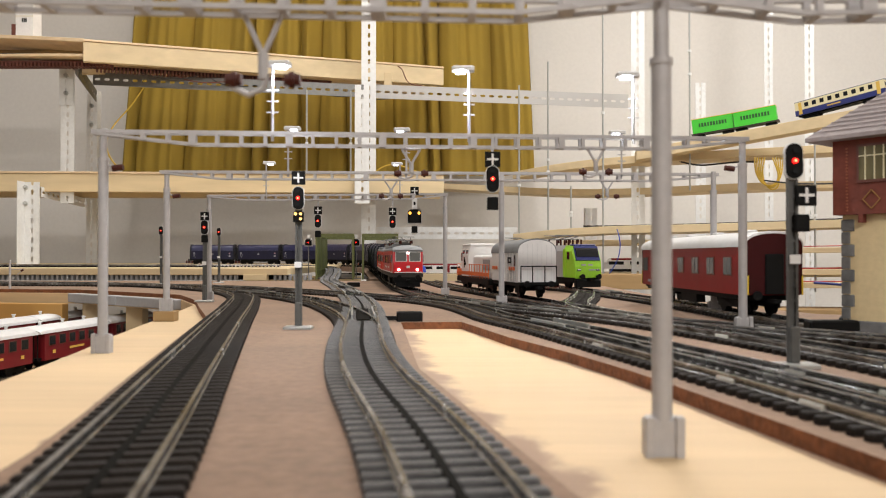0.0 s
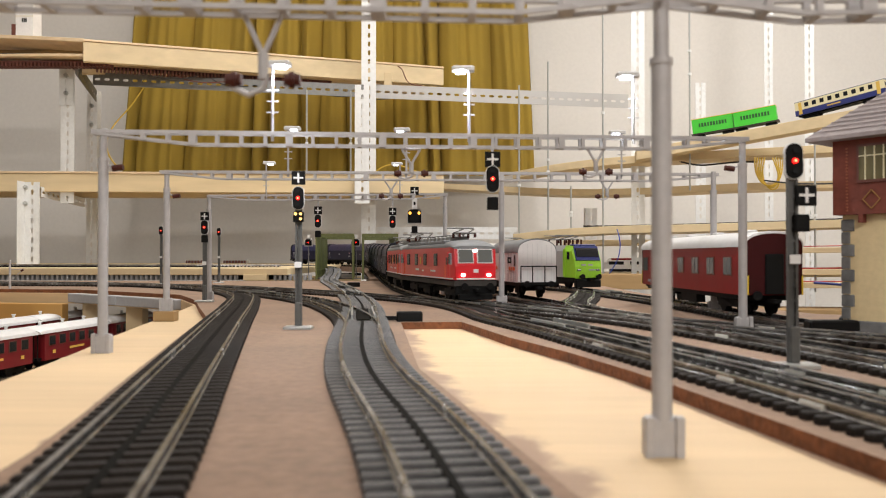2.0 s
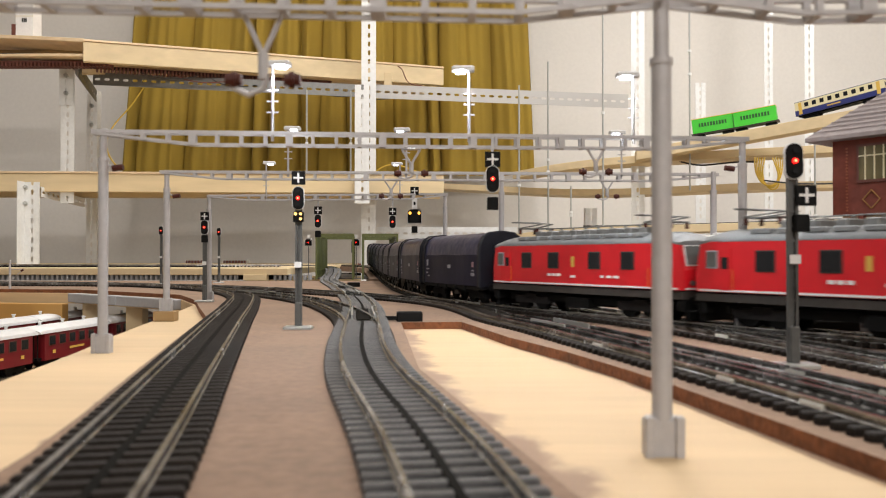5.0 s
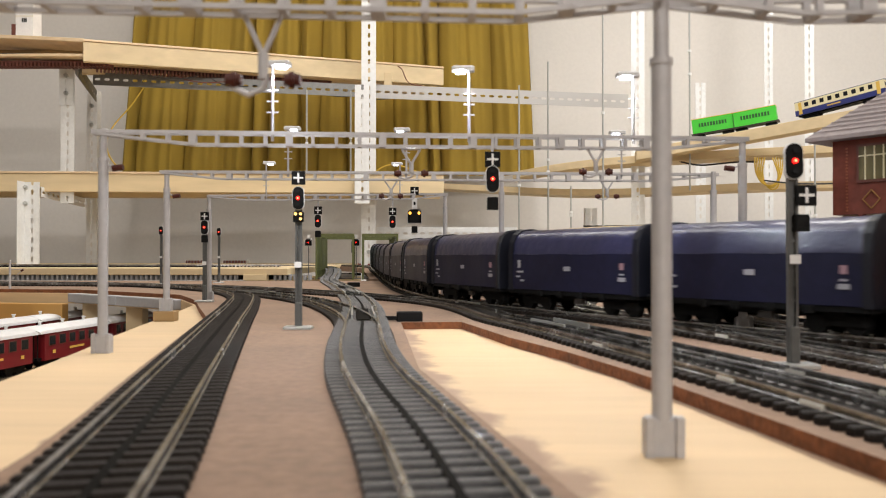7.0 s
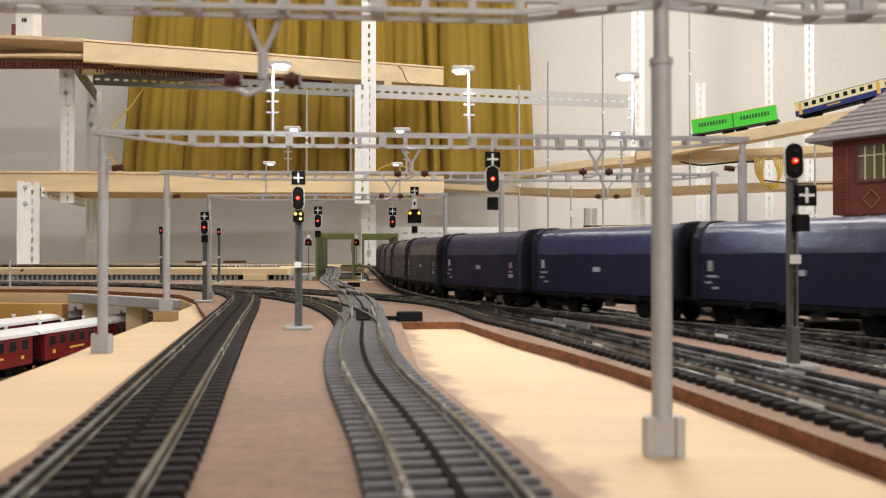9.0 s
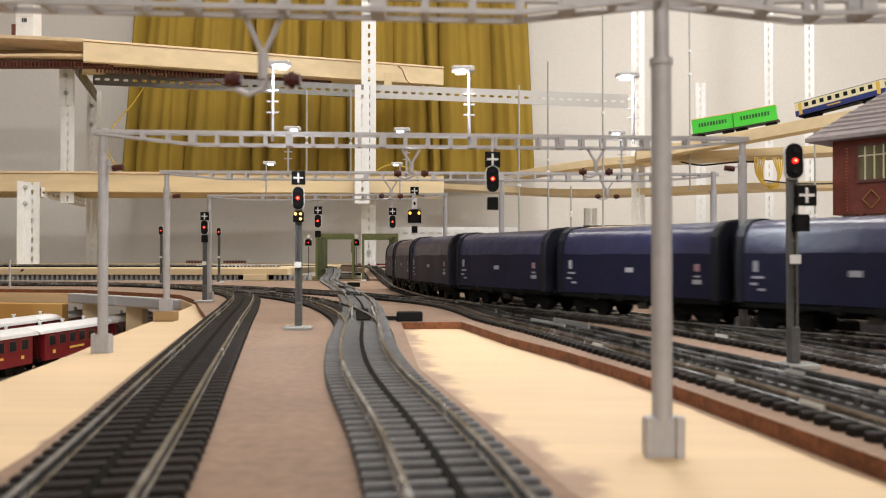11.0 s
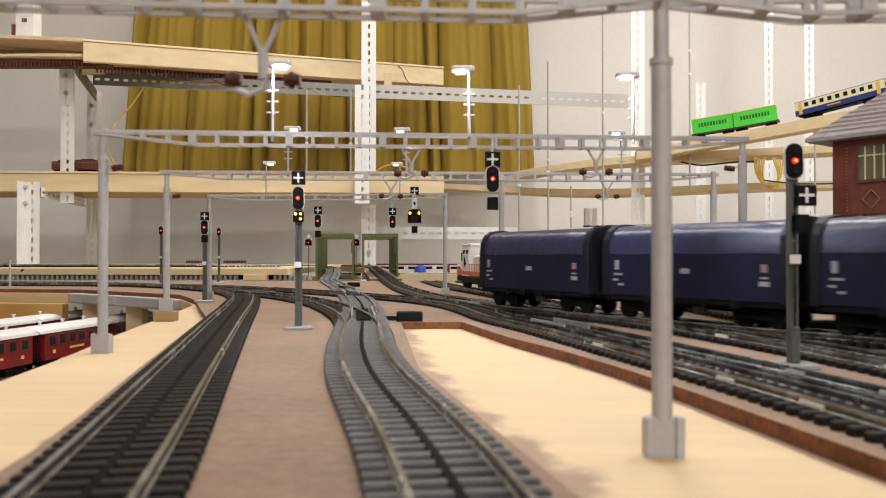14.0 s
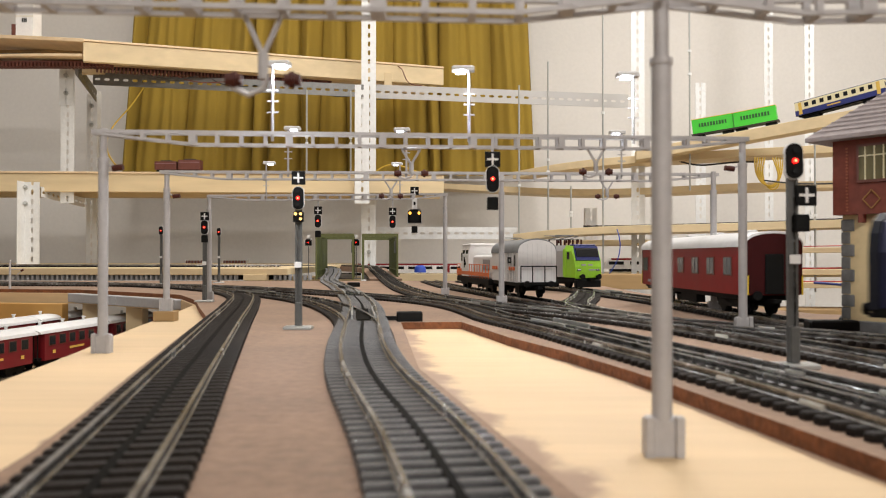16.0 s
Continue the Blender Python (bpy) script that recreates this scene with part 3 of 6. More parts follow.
def shelf(name, ends, thick, deep, label):
    """A shelf of a front fascia board and a thin deck that lies on it."""
    (x0, y0, z0), (x1, y1, z1) = ends
    a, b = Vector((x0, y0, z0)), Vector((x1, y1, z1))
    back = Vector((-(y1 - y0), x1 - x0, 0)).normalized()
    t = thing(name, label, "shelf", "shelves")

    def slab(lo, hi, front, rear):
        return Shape().loft([[p + back * front + Vector((0, 0, hi)), p + back * rear + Vector((0, 0, hi)), p + back * rear + Vector((0, 0, lo)), p + back * front + Vector((0, 0, lo))] for p in (a, b)])

    part("fascia", slab(-thick, -0.0055, 0.0, 0.018), "pine", t, "pale pine fascia board", bevel=0.001)
    part("deck", slab(-0.005, 0.0, -0.003, deep), "plywood", t, "thin plywood deck", bevel=0.0006)
    part("rear_batten", slab(-thick, -0.0055, deep - 0.018, deep), "pine", t)
    return t


shelf("upper_shelf", ((-0.88, 1.97, 0.571), (0.002, 2.38, 0.600)), 0.054, 0.16, "pale pine upper shelf with a thin plywood deck")
solid("shelf_post", Shape().box(-0.157, 2.315, 0.5400, 0.022, 0.03, 0.050), "pine", "short pine block under the upper shelf", "block", bevel=0.001)
shelf("middle_shelf", ((-3.3, 1.94, 0.256), (0.002, 2.12, 0.258)), 0.052, 0.22, "pale pine middle shelf carrying a track")
board("ramp_board", -1.25, 1.30, -0.250, 1.30, 0.0205, 0.0195, 0.011, 1.08, "raised pine board carrying the far tracks")


def curtain():
    """A heavy curtain in deep folds."""
    rings = []
    for k in range(361):
        u = k / 360
        lobe = abs(math.sin(math.pi * (u * 11 + 0.55 * math.sin(u * 17) + 0.25 * math.sin(u * 41))))
        fold = -0.052 * lobe ** 0.7 + 0.004 * math.sin(u * 2 * math.pi * 37)
        row = []
        for z, c, w in ((0.30, -0.375, 1.346), (0.34, -0.375, 1.345), (0.6, -0.371, 1.305), (0.9, -0.367, 1.262), (1.5, -0.36, 1.18)):
            row.append((c + (u - 0.5) * w + 0.006 * math.sin(u * 60 + z * 4), 2.63 + fold * (1.1 - 0.3 * z), z))
        rings.append(row + [(a, b + 0.003, c) for a, b, c in reversed(row)])
    return solid("curtain", Shape().loft(rings), "curtain", "heavy mustard yellow curtain hanging in folds", "curtain", smooth=True)


curtain()


# ---- catenary gantries ----
def mast(x, y, z0, z1, group="catenary masts"):
    t = thing("catenary_mast", "grey catenary mast standing on a square foot", "mast", group, m=pose(x, y, z0))
    h = z1 - z0
    part("post", Shape().rod((0, 0, 0.006), (0, 0, h * 0.86), 0.0021, n=14).rod((0, 0, h * 0.86), (0, 0, h), 0.0016, n=14).rod((0, 0, h * 0.855), (0, 0, h * 0.87), 0.0024, n=14), "mast", t, smooth=True)
    part("foot", Shape().box(0, 0.0004, 0.0040, 0.0074, 0.0048, 0.0080, ch=0.0007).box(0.0031, -0.0018, 0.0042, 0.0019, 0.0020, 0.0084, ch=0.0003).box(-0.0031, -0.0018, 0.0042, 0.0019, 0.0020, 0.0084, ch=0.0003), "mast", t)
    return t


def beam(a, b, drop, taper, size=0.0045, step=0.011):
    """A light lattice beam whose lower chord rises to the masts at its ends."""
    a, b = Vector(a), Vector(b)
    L = (b - a).length
    ang = math.degrees(math.atan2(b.y - a.y, b.x - a.x))
    t = thing("gantry_beam", "grey lattice catenary beam resting on its masts", "gantry", "catenary beams", m=Matrix.Translation(a) @ pose(0, 0, 0, 0, -math.degrees(math.asin((b.z - a.z) / L)), ang))
    r = 0.00075
    for sy in (-size / 2, size / 2):
        part("top_chord", Shape().box(L / 2, sy, 0, L, 2 * r, 2 * r), "mast", t)
        c = Shape()
        for p, q in (((0, sy, -r), (taper, sy, -drop)), ((taper, sy, -drop), (L - taper, sy, -drop)), ((L - taper, sy, -drop), (L, sy, -r))):
            c.rod(p, q, r, n=4)
        part("bottom_chord", c, "mast", t)
    n = int(L / step)
    for k in range(1, n):
        x = k * L / n
        low = -drop * min(1, x / taper, (L - x) / taper)
        w = 0.0014 if k % 4 else 0.0030
        s = Shape()
        for sy in (-size / 2, size / 2):
            s.box(x, sy, low / 2, w, 2 * r * 0.9, -low)
        s.box(x, 0, low, w, size, 2 * r * 0.8)
        part("stay", s, "mast", t)
    return t


def hanger(x, y, z, drop, lean=0.0):
    """A wire support under a beam: V-shaped arm, clamp and two brown insulators."""
    t = thing("wire_support", "V-shaped wire support with brown insulators under a beam", "wire support", "wire supports", m=pose(x, y, z, 0, 0, lean))
    part("arm", Shape().rod((-0.0042, 0, 0), (0, 0, -drop * 0.55), 0.0006, n=6).rod((0.0042, 0, 0), (0, 0, -drop * 0.55), 0.0006, n=6).rod((-0.0042, 0, 0), (0.0042, 0, 0), 0.0006, n=6).rod((0, 0, -drop * 0.5), (0, 0, -drop * 0.85), 0.0011, n=8), "mast", t)
    part("hook", Shape().wire([(0.001, 0, -drop * 0.8), (0, 0, -drop * 0.97), (-0.003, 0, -drop * 1.05), (-0.0065, 0, -drop * 0.95)], 0.0006), "mast", t)
    for sx in (-1, 1):
        part("insulator", Shape().rod((sx * 0.0045, 0, -drop * 0.86), (sx * 0.0078, 0, -drop * 0.86), 0.0013, n=10).rod((sx * 0.0055, 0, -drop * 0.86), (sx * 0.0065, 0, -drop * 0.86), 0.0018, n=10), "insulator", t)
    return t


def side_wire(x, y, z, d=1):
    t = thing("wire_bracket", "small catenary bracket with a brown insulator", "wire support", "wire brackets", m=pose(x, y, z))
    part("arm", Shape().wire([(0, 0, 0.006), (d * 0.001, 0, 0.002), (d * 0.005, 0, 0)], 0.0005), "mast", t)
    part("insulator", Shape().rod((d * 0.004, 0, 0), (d * 0.0085, 0, 0.0005), 0.0014, n=10), "insulator", t)
    return t


def yard_light(x, y, z, h, bright=True, d=1):
    """A lamp on a slim pole with rungs, standing on a beam."""
    t = thing("yard_lamp", "white yard lamp on a slim runged pole over a beam, lit", "lamp", "yard lamps", m=pose(x, y, z))
    part("pole", Shape().rod((0, 0, -0.003), (0, 0, h), 0.0007, 0.0006, n=8), "mast", t)
    for k in (0.32, 0.48, 0.64):
        part("rung", Shape().box(0, 0, h * k, 0.005, 0.0008, 0.0006), "mast", t)
    part("head", Shape().box(d * 0.0028, 0, h + 0.0008, 0.0105, 0.006, 0.0022, ch=0.0006), "roof_white", t)
    part("lens", Shape().box(d * 0.0040, -0.001, h - 0.0008, 0.0046, 0.0040, 0.0014), "lamp_white" if bright else "lamp_soft", t, "glowing white lens")
    if bright:
        data = bpy.data.lights.new("yard_light", "AREA")
        data.shape, data.size, data.energy, data.color = "DISK", 0.005, 0.075, (0.86, 0.93, 1.0)
        new("yard_light", data).matrix_world = pose(x + d * 0.0050, y - 0.002, z + h - 0.0024)
    return t


mast(0.0455, 0.168, PALE_Z, 0.0908)
beam((-0.21, 0.168, 0.0970), (0.0455, 0.168, 0.0912), 0.0047, 0.030, size=0.006, step=0.0098)
beam((0.0465, 0.168, 0.0912), (0.24, 0.168, 0.0950), 0.0047, 0.028, size=0.006, step=0.0098)
hanger(-0.0375, 0.168, 0.0882, 0.0165)
mast(-0.1465, 0.348, PALE_Z, 0.0925)
mast(0.1455, 0.392, 0.000, 0.0950)
beam((-0.151, 0.348, 0.0912), (0.1475, 0.392, 0.0945), 0.0052, 0.043, step=0.0103)
hanger(-0.0145, 0.368, 0.0865, 0.013)
hanger(0.072, 0.380, 0.0885, 0.013)
mast(-0.179, 0.523, 0.0025, 0.0935)
mast(0.178, 0.531, 0.000, 0.0935)
mast(0.044, 0.607, 0.000, 0.0990)
beam((-0.183, 0.523, 0.0925), (0.182, 0.535, 0.0920), 0.0045, 0.040)
hanger(-0.034, 0.528, 0.0875, 0.012)
hanger(0.108, 0.531, 0.0875, 0.012)
side_wire(-0.179, 0.523, 0.0765)
mast(-0.199, 0.687, 0.000, 0.0900)
mast(0.002, 0.766, 0.000, 0.0975)
beam((-0.201, 0.687, 0.0895), (0.004, 0.766, 0.0970), 0.0042, 0.036)
side_wire(-0.1465, 0.348, 0.0755)
side_wire(0.1455, 0.392, 0.080, -1)
for px, py, pz, ph in ((-0.0755, 0.357, 0.0915, 0.0305), (0.0120, 0.371, 0.0930, 0.0300), (0.0905, 0.383, 0.0940, 0.0290)):
    yard_light(px, py, pz, ph, True, -1 if px > 0 and px < 0.05 else (1 if px < 0 else -1))
for px, py, pz, ph, d in ((-0.101, 0.526, 0.0925, 0.028, 1), (-0.024, 0.529, 0.0925, 0.0275, -1), (0.118, 0.533, 0.0920, 0.027, -1)):
    yard_light(px, py, pz, ph, False, d)
for px, py, pz, ph, d in ((-0.1545, 0.705, 0.0905, 0.0285, 1), (-0.040, 0.750, 0.0955, 0.028, -1)):
    yard_light(px, py, pz, ph, False, d)


# ---- signals ----
def plus_plate(s_plate, s_cross, z, w=0.0072, y=0.0, x=0.0):
    s_plate.box(x, y, z, w, 0.0010, w, ch=0.0002)
    s_cross.box(x, y - 0.0008, z, w * 0.72, 0.0004, w * 0.13)
    s_cross.box(x, y - 0.0008, z + w * 0.215, w * 0.13, 0.0004, w * 0.29)
    s_cross.box(x, y - 0.0008, z - w * 0.215, w * 0.13, 0.0004, w * 0.29)


def oval(w, h, z, n=16):
    """Outline of a rounded upright shield."""
    out = []
    for i in range(n):
        a = 2 * math.pi * i / n
        out.append((w / 2 * math.cos(a), z + (h / 2 - w / 2) * (1 if math.sin(a) > 0 else -1) + w / 2 * math.sin(a)))
    return out


def signal(x, y, z, h, head_z, plate_z=None, extra=None, box_z=None, pole=True, foot=True, hung=0.0, size=1.0, colour="lamp_red", plate_x=0.0):
    label = "black light signal showing red on a grey lattice pole" if pole else "black light signal showing red, hung under a beam"
    t = thing("light_signal", label, "signal", "light signals", m=pose(x, y, z))
    if pole:
        p = Shape()
        for sx in (-1, 1):
            p.box(sx * 0.0013, 0.001, (h + 0.001) / 2, 0.0009, 0.0016, h)
        for k in range(int(h / 0.005)):
            p.box(0, 0.001, 0.0025 + k * 0.005, 0.0022, 0.0010, 0.0007)
        p.box(0, 0.0016, (h + 0.001) / 2, 0.0014, 0.0008, h)
        part("pole", p, "signal_pole", t)
        part("box", Shape().box(0, 0, 0.008, 0.0032, 0.0030, 0.012, ch=0.0004), "signal_pole", t)
        part("number_plate", Shape().box(0, -0.0014, h * 0.52, 0.0036, 0.0006, 0.003), "white", t)
    if foot:
        part("foot", Shape().box(0, 0, 0.0010, 0.0145, 0.0090, 0.0016, ch=0.0005), "steel", t)
    if hung:
        part("bracket", Shape().box(0, 0.001, (head_z + hung) / 2, 0.0012, 0.0012, hung - head_z + 0.004), "mast", t)
    w, hh = 0.0058 * size, 0.0118 * size
    ring = oval(w, hh, head_z)
    part("shield", Shape().loft([[(a, -0.0012, c) for a, c in ring], [(a, 0.0008, c) for a, c in ring]]), "black", t)
    rim = Shape()
    ring2 = [(a * 1.10, head_z + (c - head_z) * 1.05) for a, c in ring]
    rim.loft([[(a, -0.0008, c) for a, c in ring2], [(a, 0.0006, c) for a, c in ring2]])
    part("rim", rim, "roof_white", t, "thin white rim")
    part("lamp", Shape().rod((0, -0.0020, head_z), (0, -0.0008, head_z), 0.0009 * size, n=12), colour, t, "lit red lamp")
    part("filament", Shape().rod((0, -0.0023, head_z), (0, -0.0019, head_z), 0.0004 * size, n=10), "lamp_core", t)
    dark = Shape()
    for dz in (-0.0034, 0.0034):
        dark.rod((0, -0.0022, head_z + dz * size), (0, -0.0008, head_z + dz * size), 0.0009 * size, n=10)
    part("hood", dark, "glass", t)
    if plate_z is not None:
        a, b = Shape(), Shape()
        plus_plate(a, b, plate_z, 0.0070 * size, x=plate_x)
        part("cross_plate", a, "black", t)
        part("cross", b, "white", t, "white cross")
    if extra is not None:
        part("distant_plate", Shape().box(0, 0, extra, 0.0055 * size, 0.0018, 0.0055 * size, ch=0.0006), "black", t)
        for dx, dz in ((0.0013, 0.0014), (-0.0013, 0.0014), (0.0013, -0.0012)):
            part("small_lamp", Shape().rod((dx * size, -0.0018, extra + dz * size), (dx * size, -0.0008, extra + dz * size), 0.0007 * size, n=8), "lamp_warm", t, "lit warm lamp")
    if box_z is not None:
        part("relay_box", Shape().box(plate_x * 0.6, 0, box_z, 0.0050 * size, 0.003, 0.0058 * size, ch=0.0004), "black", t)
    return t


signal(-0.0745, 0.416, 0, 0.064, 0.0675, 0.0780, extra=0.0580)
signal(0.0225, 0.366, 0.05, 0, 0.0225, 0.0315, box_z=0.0115, pole=False, foot=False, hung=0.040)
signal(0.1172, 0.270, 0, 0.070, 0.0692, 0.0578, box_z=0.0485, plate_x=0.0042)
signal(-0.1975, 0.669, 0, 0.062, 0.0620, 0.0712, box_z=0.0525)
signal(-0.384, 1.10, 0, 0.072, 0.0735)
signal(-0.3247, 1.17, 0, 0.072, 0.0740)
signal(-0.1115, 0.720, 0.05, 0, 0.0195, 0.0290, box_z=0.008, pole=False, foot=False, hung=0.042)
signal(-0.0465, 0.745, 0.05, 0, 0.0200, 0.0295, pole=False, foot=False, hung=0.044)


def twin_signal(x, y, z):
    t = thing("distant_signal", "black signal showing two yellow lamps, hung under a beam", "signal", "light signals", m=pose(x, y, z))
    part("rim", Shape().box(0, 0.0004, 0, 0.0135, 0.0014, 0.0135, ch=0.002), "roof_white", t)
    part("shield", Shape().box(0, 0, 0, 0.0125, 0.002, 0.0125, ch=0.002), "black", t)
    part("indicator_dot", Shape().box(0, -0.0011, 0.0118, 0.0018, 0.0004, 0.0030), "black", t)
    for sx in (-1, 1):
        part("lamp", Shape().rod((sx * 0.0042, -0.0022, 0.0028), (sx * 0.0042, -0.0008, 0.0028), 0.0013, n=12), "lamp_yellow", t, "lit yellow lamp")
    part("relay_box", Shape().box(0, 0, -0.0125, 0.0055, 0.003, 0.0062, ch=0.0005), "black", t)
    part("bracket", Shape().box(0, 0.0012, 0.010, 0.0014, 0.001, 0.034), "mast", t)
    part("indicator", Shape().box(0, 0, 0.0118, 0.0045, 0.0018, 0.0100), "white", t)
    a, b = Shape(), Shape()
    plus_plate(a, b, 0.0235, 0.0078)
    part("cross_plate", a, "black", t)
    part("cross", b, "white", t)


twin_signal(-0.0265, 0.752, 0.0755)


def dwarf_signal(x, y, z, h):
    t = thing("shunting_signal", "small white-rimmed shunting signal showing red", "signal", "shunting signals", m=pose(x, y, z))
    part("pole", Shape().rod((0, 0.001, 0), (0, 0.001, h - 0.004), 0.0009, n=8), "zinc_dark", t)
    part("foot", Shape().box(0, 0, 0.0008, 0.017, 0.009, 0.0016), "zinc_dark", t)
    part("rim", Shape().box(0, 0, h, 0.0132, 0.0018, 0.0132, ch=0.002), "white", t)
    part("shield", Shape().box(0, -0.0009, h, 0.0110, 0.0014, 0.0110, ch=0.002), "black", t)
    part("lamp", Shape().rod((0, -0.0028, h), (0, -0.0012, h), 0.0011, n=12), "lamp_red", t, "lit red lamp")
    part("number_plate", Shape().box(0, -0.0008, h + 0.0105, 0.0045, 0.001, 0.006), "white", t)


dwarf_signal(-0.2315, 1.39, 0, 0.0628)
dwarf_signal(-0.1495, 1.39, 0, 0.0628)


# ---- green girder bridge ----
def portal(xl, xr, y0, y1, lean_l, lean_r, label):
    """A slim portal frame with a ribbed girder along each side of the track."""
    t = thing("girder_bridge", label, "bridge", "green bridges", m=pose(0, 0, 0))
    H, n = 0.077, 7
    for x, lean in ((xl, lean_l), (xr, lean_r)):
        a, b = Vector((x, y0, 0)), Vector((x + lean, y1, 0))
        for z, w in ((0.0045, 0.0045), (H - 0.0025, 0.0045), (0.016, 0.0022)):
            part("chord", Shape().loft([[p + Vector((dx, 0, z + dz)) for dx, dz in ((-0.0011, -w / 2), (0.0011, -w / 2), (0.0011, w / 2), (-0.0011, w / 2))] for p in (a, b)]), "green_bridge", t)
        for k in range(n + 1):
            c = a + (b - a) * (k / n)
            w = 0.0030 if k in (0, n) else 0.0018
            part("upright", Shape().box(c.x, c.y, H / 2, w, 0.0030, H), "green_bridge", t)
        # web lies behind the ribs; its shade is put into a darker green
        part("web", Shape().loft([[p + Vector((dx, 0, z)) for dx, z in ((-0.0003, 0.004), (0.0003, 0.004), (0.0003, H - 0.003), (-0.0003, H - 0.003))] for p in (a, b)]), "green_shaded", t, "recessed green web plate, coloured darker as shade")
    for u in (0.0, 0.5, 1.0):
        c0, c1 = xl + lean_l * u, xr + lean_r * u
        part("cross_beam", Shape().box((c0 + c1) / 2, y0 + (y1 - y0) * u, H - 0.0025, c1 - c0, 0.0030, 0.0050), "green_bridge", t)
    part("deck", Shape().loft([[(xl, y0, 0.0005), (xr, y0, 0.0005), (xr, y0, 0.0022), (xl, y0, 0.0022)], [(xl + lean_l, y1, 0.003), (xr + lean_r, y1, 0.003), (xr + lean_r, y1, 0.005), (xl + lean_l, y1, 0.005)]]), "skirt", t)
    part("switch_box", Shape().box(xr - 0.007, y0 + 0.05, H - 0.022, 0.004, 0.003, 0.020, ch=0.0005).box(xr - 0.0065, y0 + 0.05, H - 0.008, 0.0010, 0.001, 0.012), "zinc_dark", t)
    return t


# bridge green darkened to stand for shade on the recessed webs
M["green_shaded"] = material("green_shaded", (0.070, 0.085, 0.026), 0.6, grain=0.25, scale=200, big=40)
portal(-0.2125, -0.1510, 1.356, 1.56, -0.0125, -0.0210, "olive green lattice girder bridge over a track")
portal(-0.1345, -0.0765, 1.356, 1.62, -0.0250, -0.0300, "olive green lattice girder bridge over the main line")

# ---- rolling stock; each vehicle points along +x and its rails lie at z = 0 ----
def wheels(t, xs, r=0.0055, frame_len=0.034, dark="black"):
    """One truck: frame and its wheels."""
    c = sum(xs) / len(xs)
    b = part("truck", Shape().box(c, 0.0095, 0.0062, frame_len, 0.003, 0.0050, ch=0.0008).box(c, -0.0095, 0.0062, frame_len, 0.003, 0.0050, ch=0.0008).box(c, 0, 0.0075, 0.010, 0.022, 0.004), dark, t)
    for x in xs:
        for sy in (-1, 1):
            part("wheel", Shape().rod((x, sy * 0.0072, r), (x, sy * 0.0098, r), r, n=18).rod((x, sy * 0.0066, r), (x, sy * 0.0073, r), r + 0.0008, n=18), "black", b)
    return b


def buffers(t, x, z=0.0115, d=1):
    for sy in (-0.0098, 0.0098):
        part("buffer", Shape().rod((x, sy, z), (x + d * 0.0050, sy, z), 0.0012, n=10).rod((x + d * 0.0050, sy, z), (x + d * 0.0060, sy, z), 0.0026, n=12), "black", t)
    part("coupler", Shape().box(x + d * 0.004, 0, z - 0.003, 0.010, 0.004, 0.002), "black", t)


def section(x, half, z0, zs, z1, k=9):
    """A cross-section: straight sides up to zs, a rounded roof up to z1."""
    pts = [(x, -half, z0), (x, -half, zs)]
    for i in range(1, k):
        a = math.pi * i / k
        pts.append((x, -half * math.cos(a), zs + (z1 - zs) * math.sin(a)))
    return pts + [(x, half, zs), (x, half, z0)]


def side_panel(s, x, z, sx, sz, half, th=0.0006):
    for sy in (-1, 1):
        s.box(x, sy * half, z, sx, th, sz)


def windows(t, xs, z, sx, sz, half, mat="glass", rim="black", rim_w=0.0012):
    for x in xs:
        for sy in (-1, 1):
            w = part("window", Shape().box(x, sy * (half + 0.0001), z, sx + rim_w, 0.0005, sz + rim_w, ch=0.0002), rim, t)
            part("pane", Shape().box(x, sy * (half + 0.0004), z, sx, 0.0005, sz), mat, w)


def pantograph(t, x, dz=0.0):
    s = Shape()
    s.box(x, 0, 0.0480, 0.020, 0.014, 0.0006)
    for sy in (-0.006, 0.006):
        s.rod((x - 0.010, sy, 0.0485), (x + 0.012, sy * 0.7, 0.0505), 0.0004, n=5)
        s.rod((x + 0.012, sy * 0.7, 0.0505), (x - 0.010, sy, 0.0522), 0.0004, n=5)
    for dx in (-0.012, -0.009):
        s.rod((x + dx, -0.0105, 0.0523), (x + dx, 0.0105, 0.0523), 0.0005, n=5)
    part("pantograph", s.moved(dz), "zinc_dark", t)
    ins = Shape()
    for dx in (-0.009, 0.009):
        for sy in (-0.006, 0.006):
            ins.rod((x + dx, sy, 0.0445), (x + dx, sy, 0.0482), 0.0010, n=8)
    part("insulator", ins.moved(dz), "insulator", t)


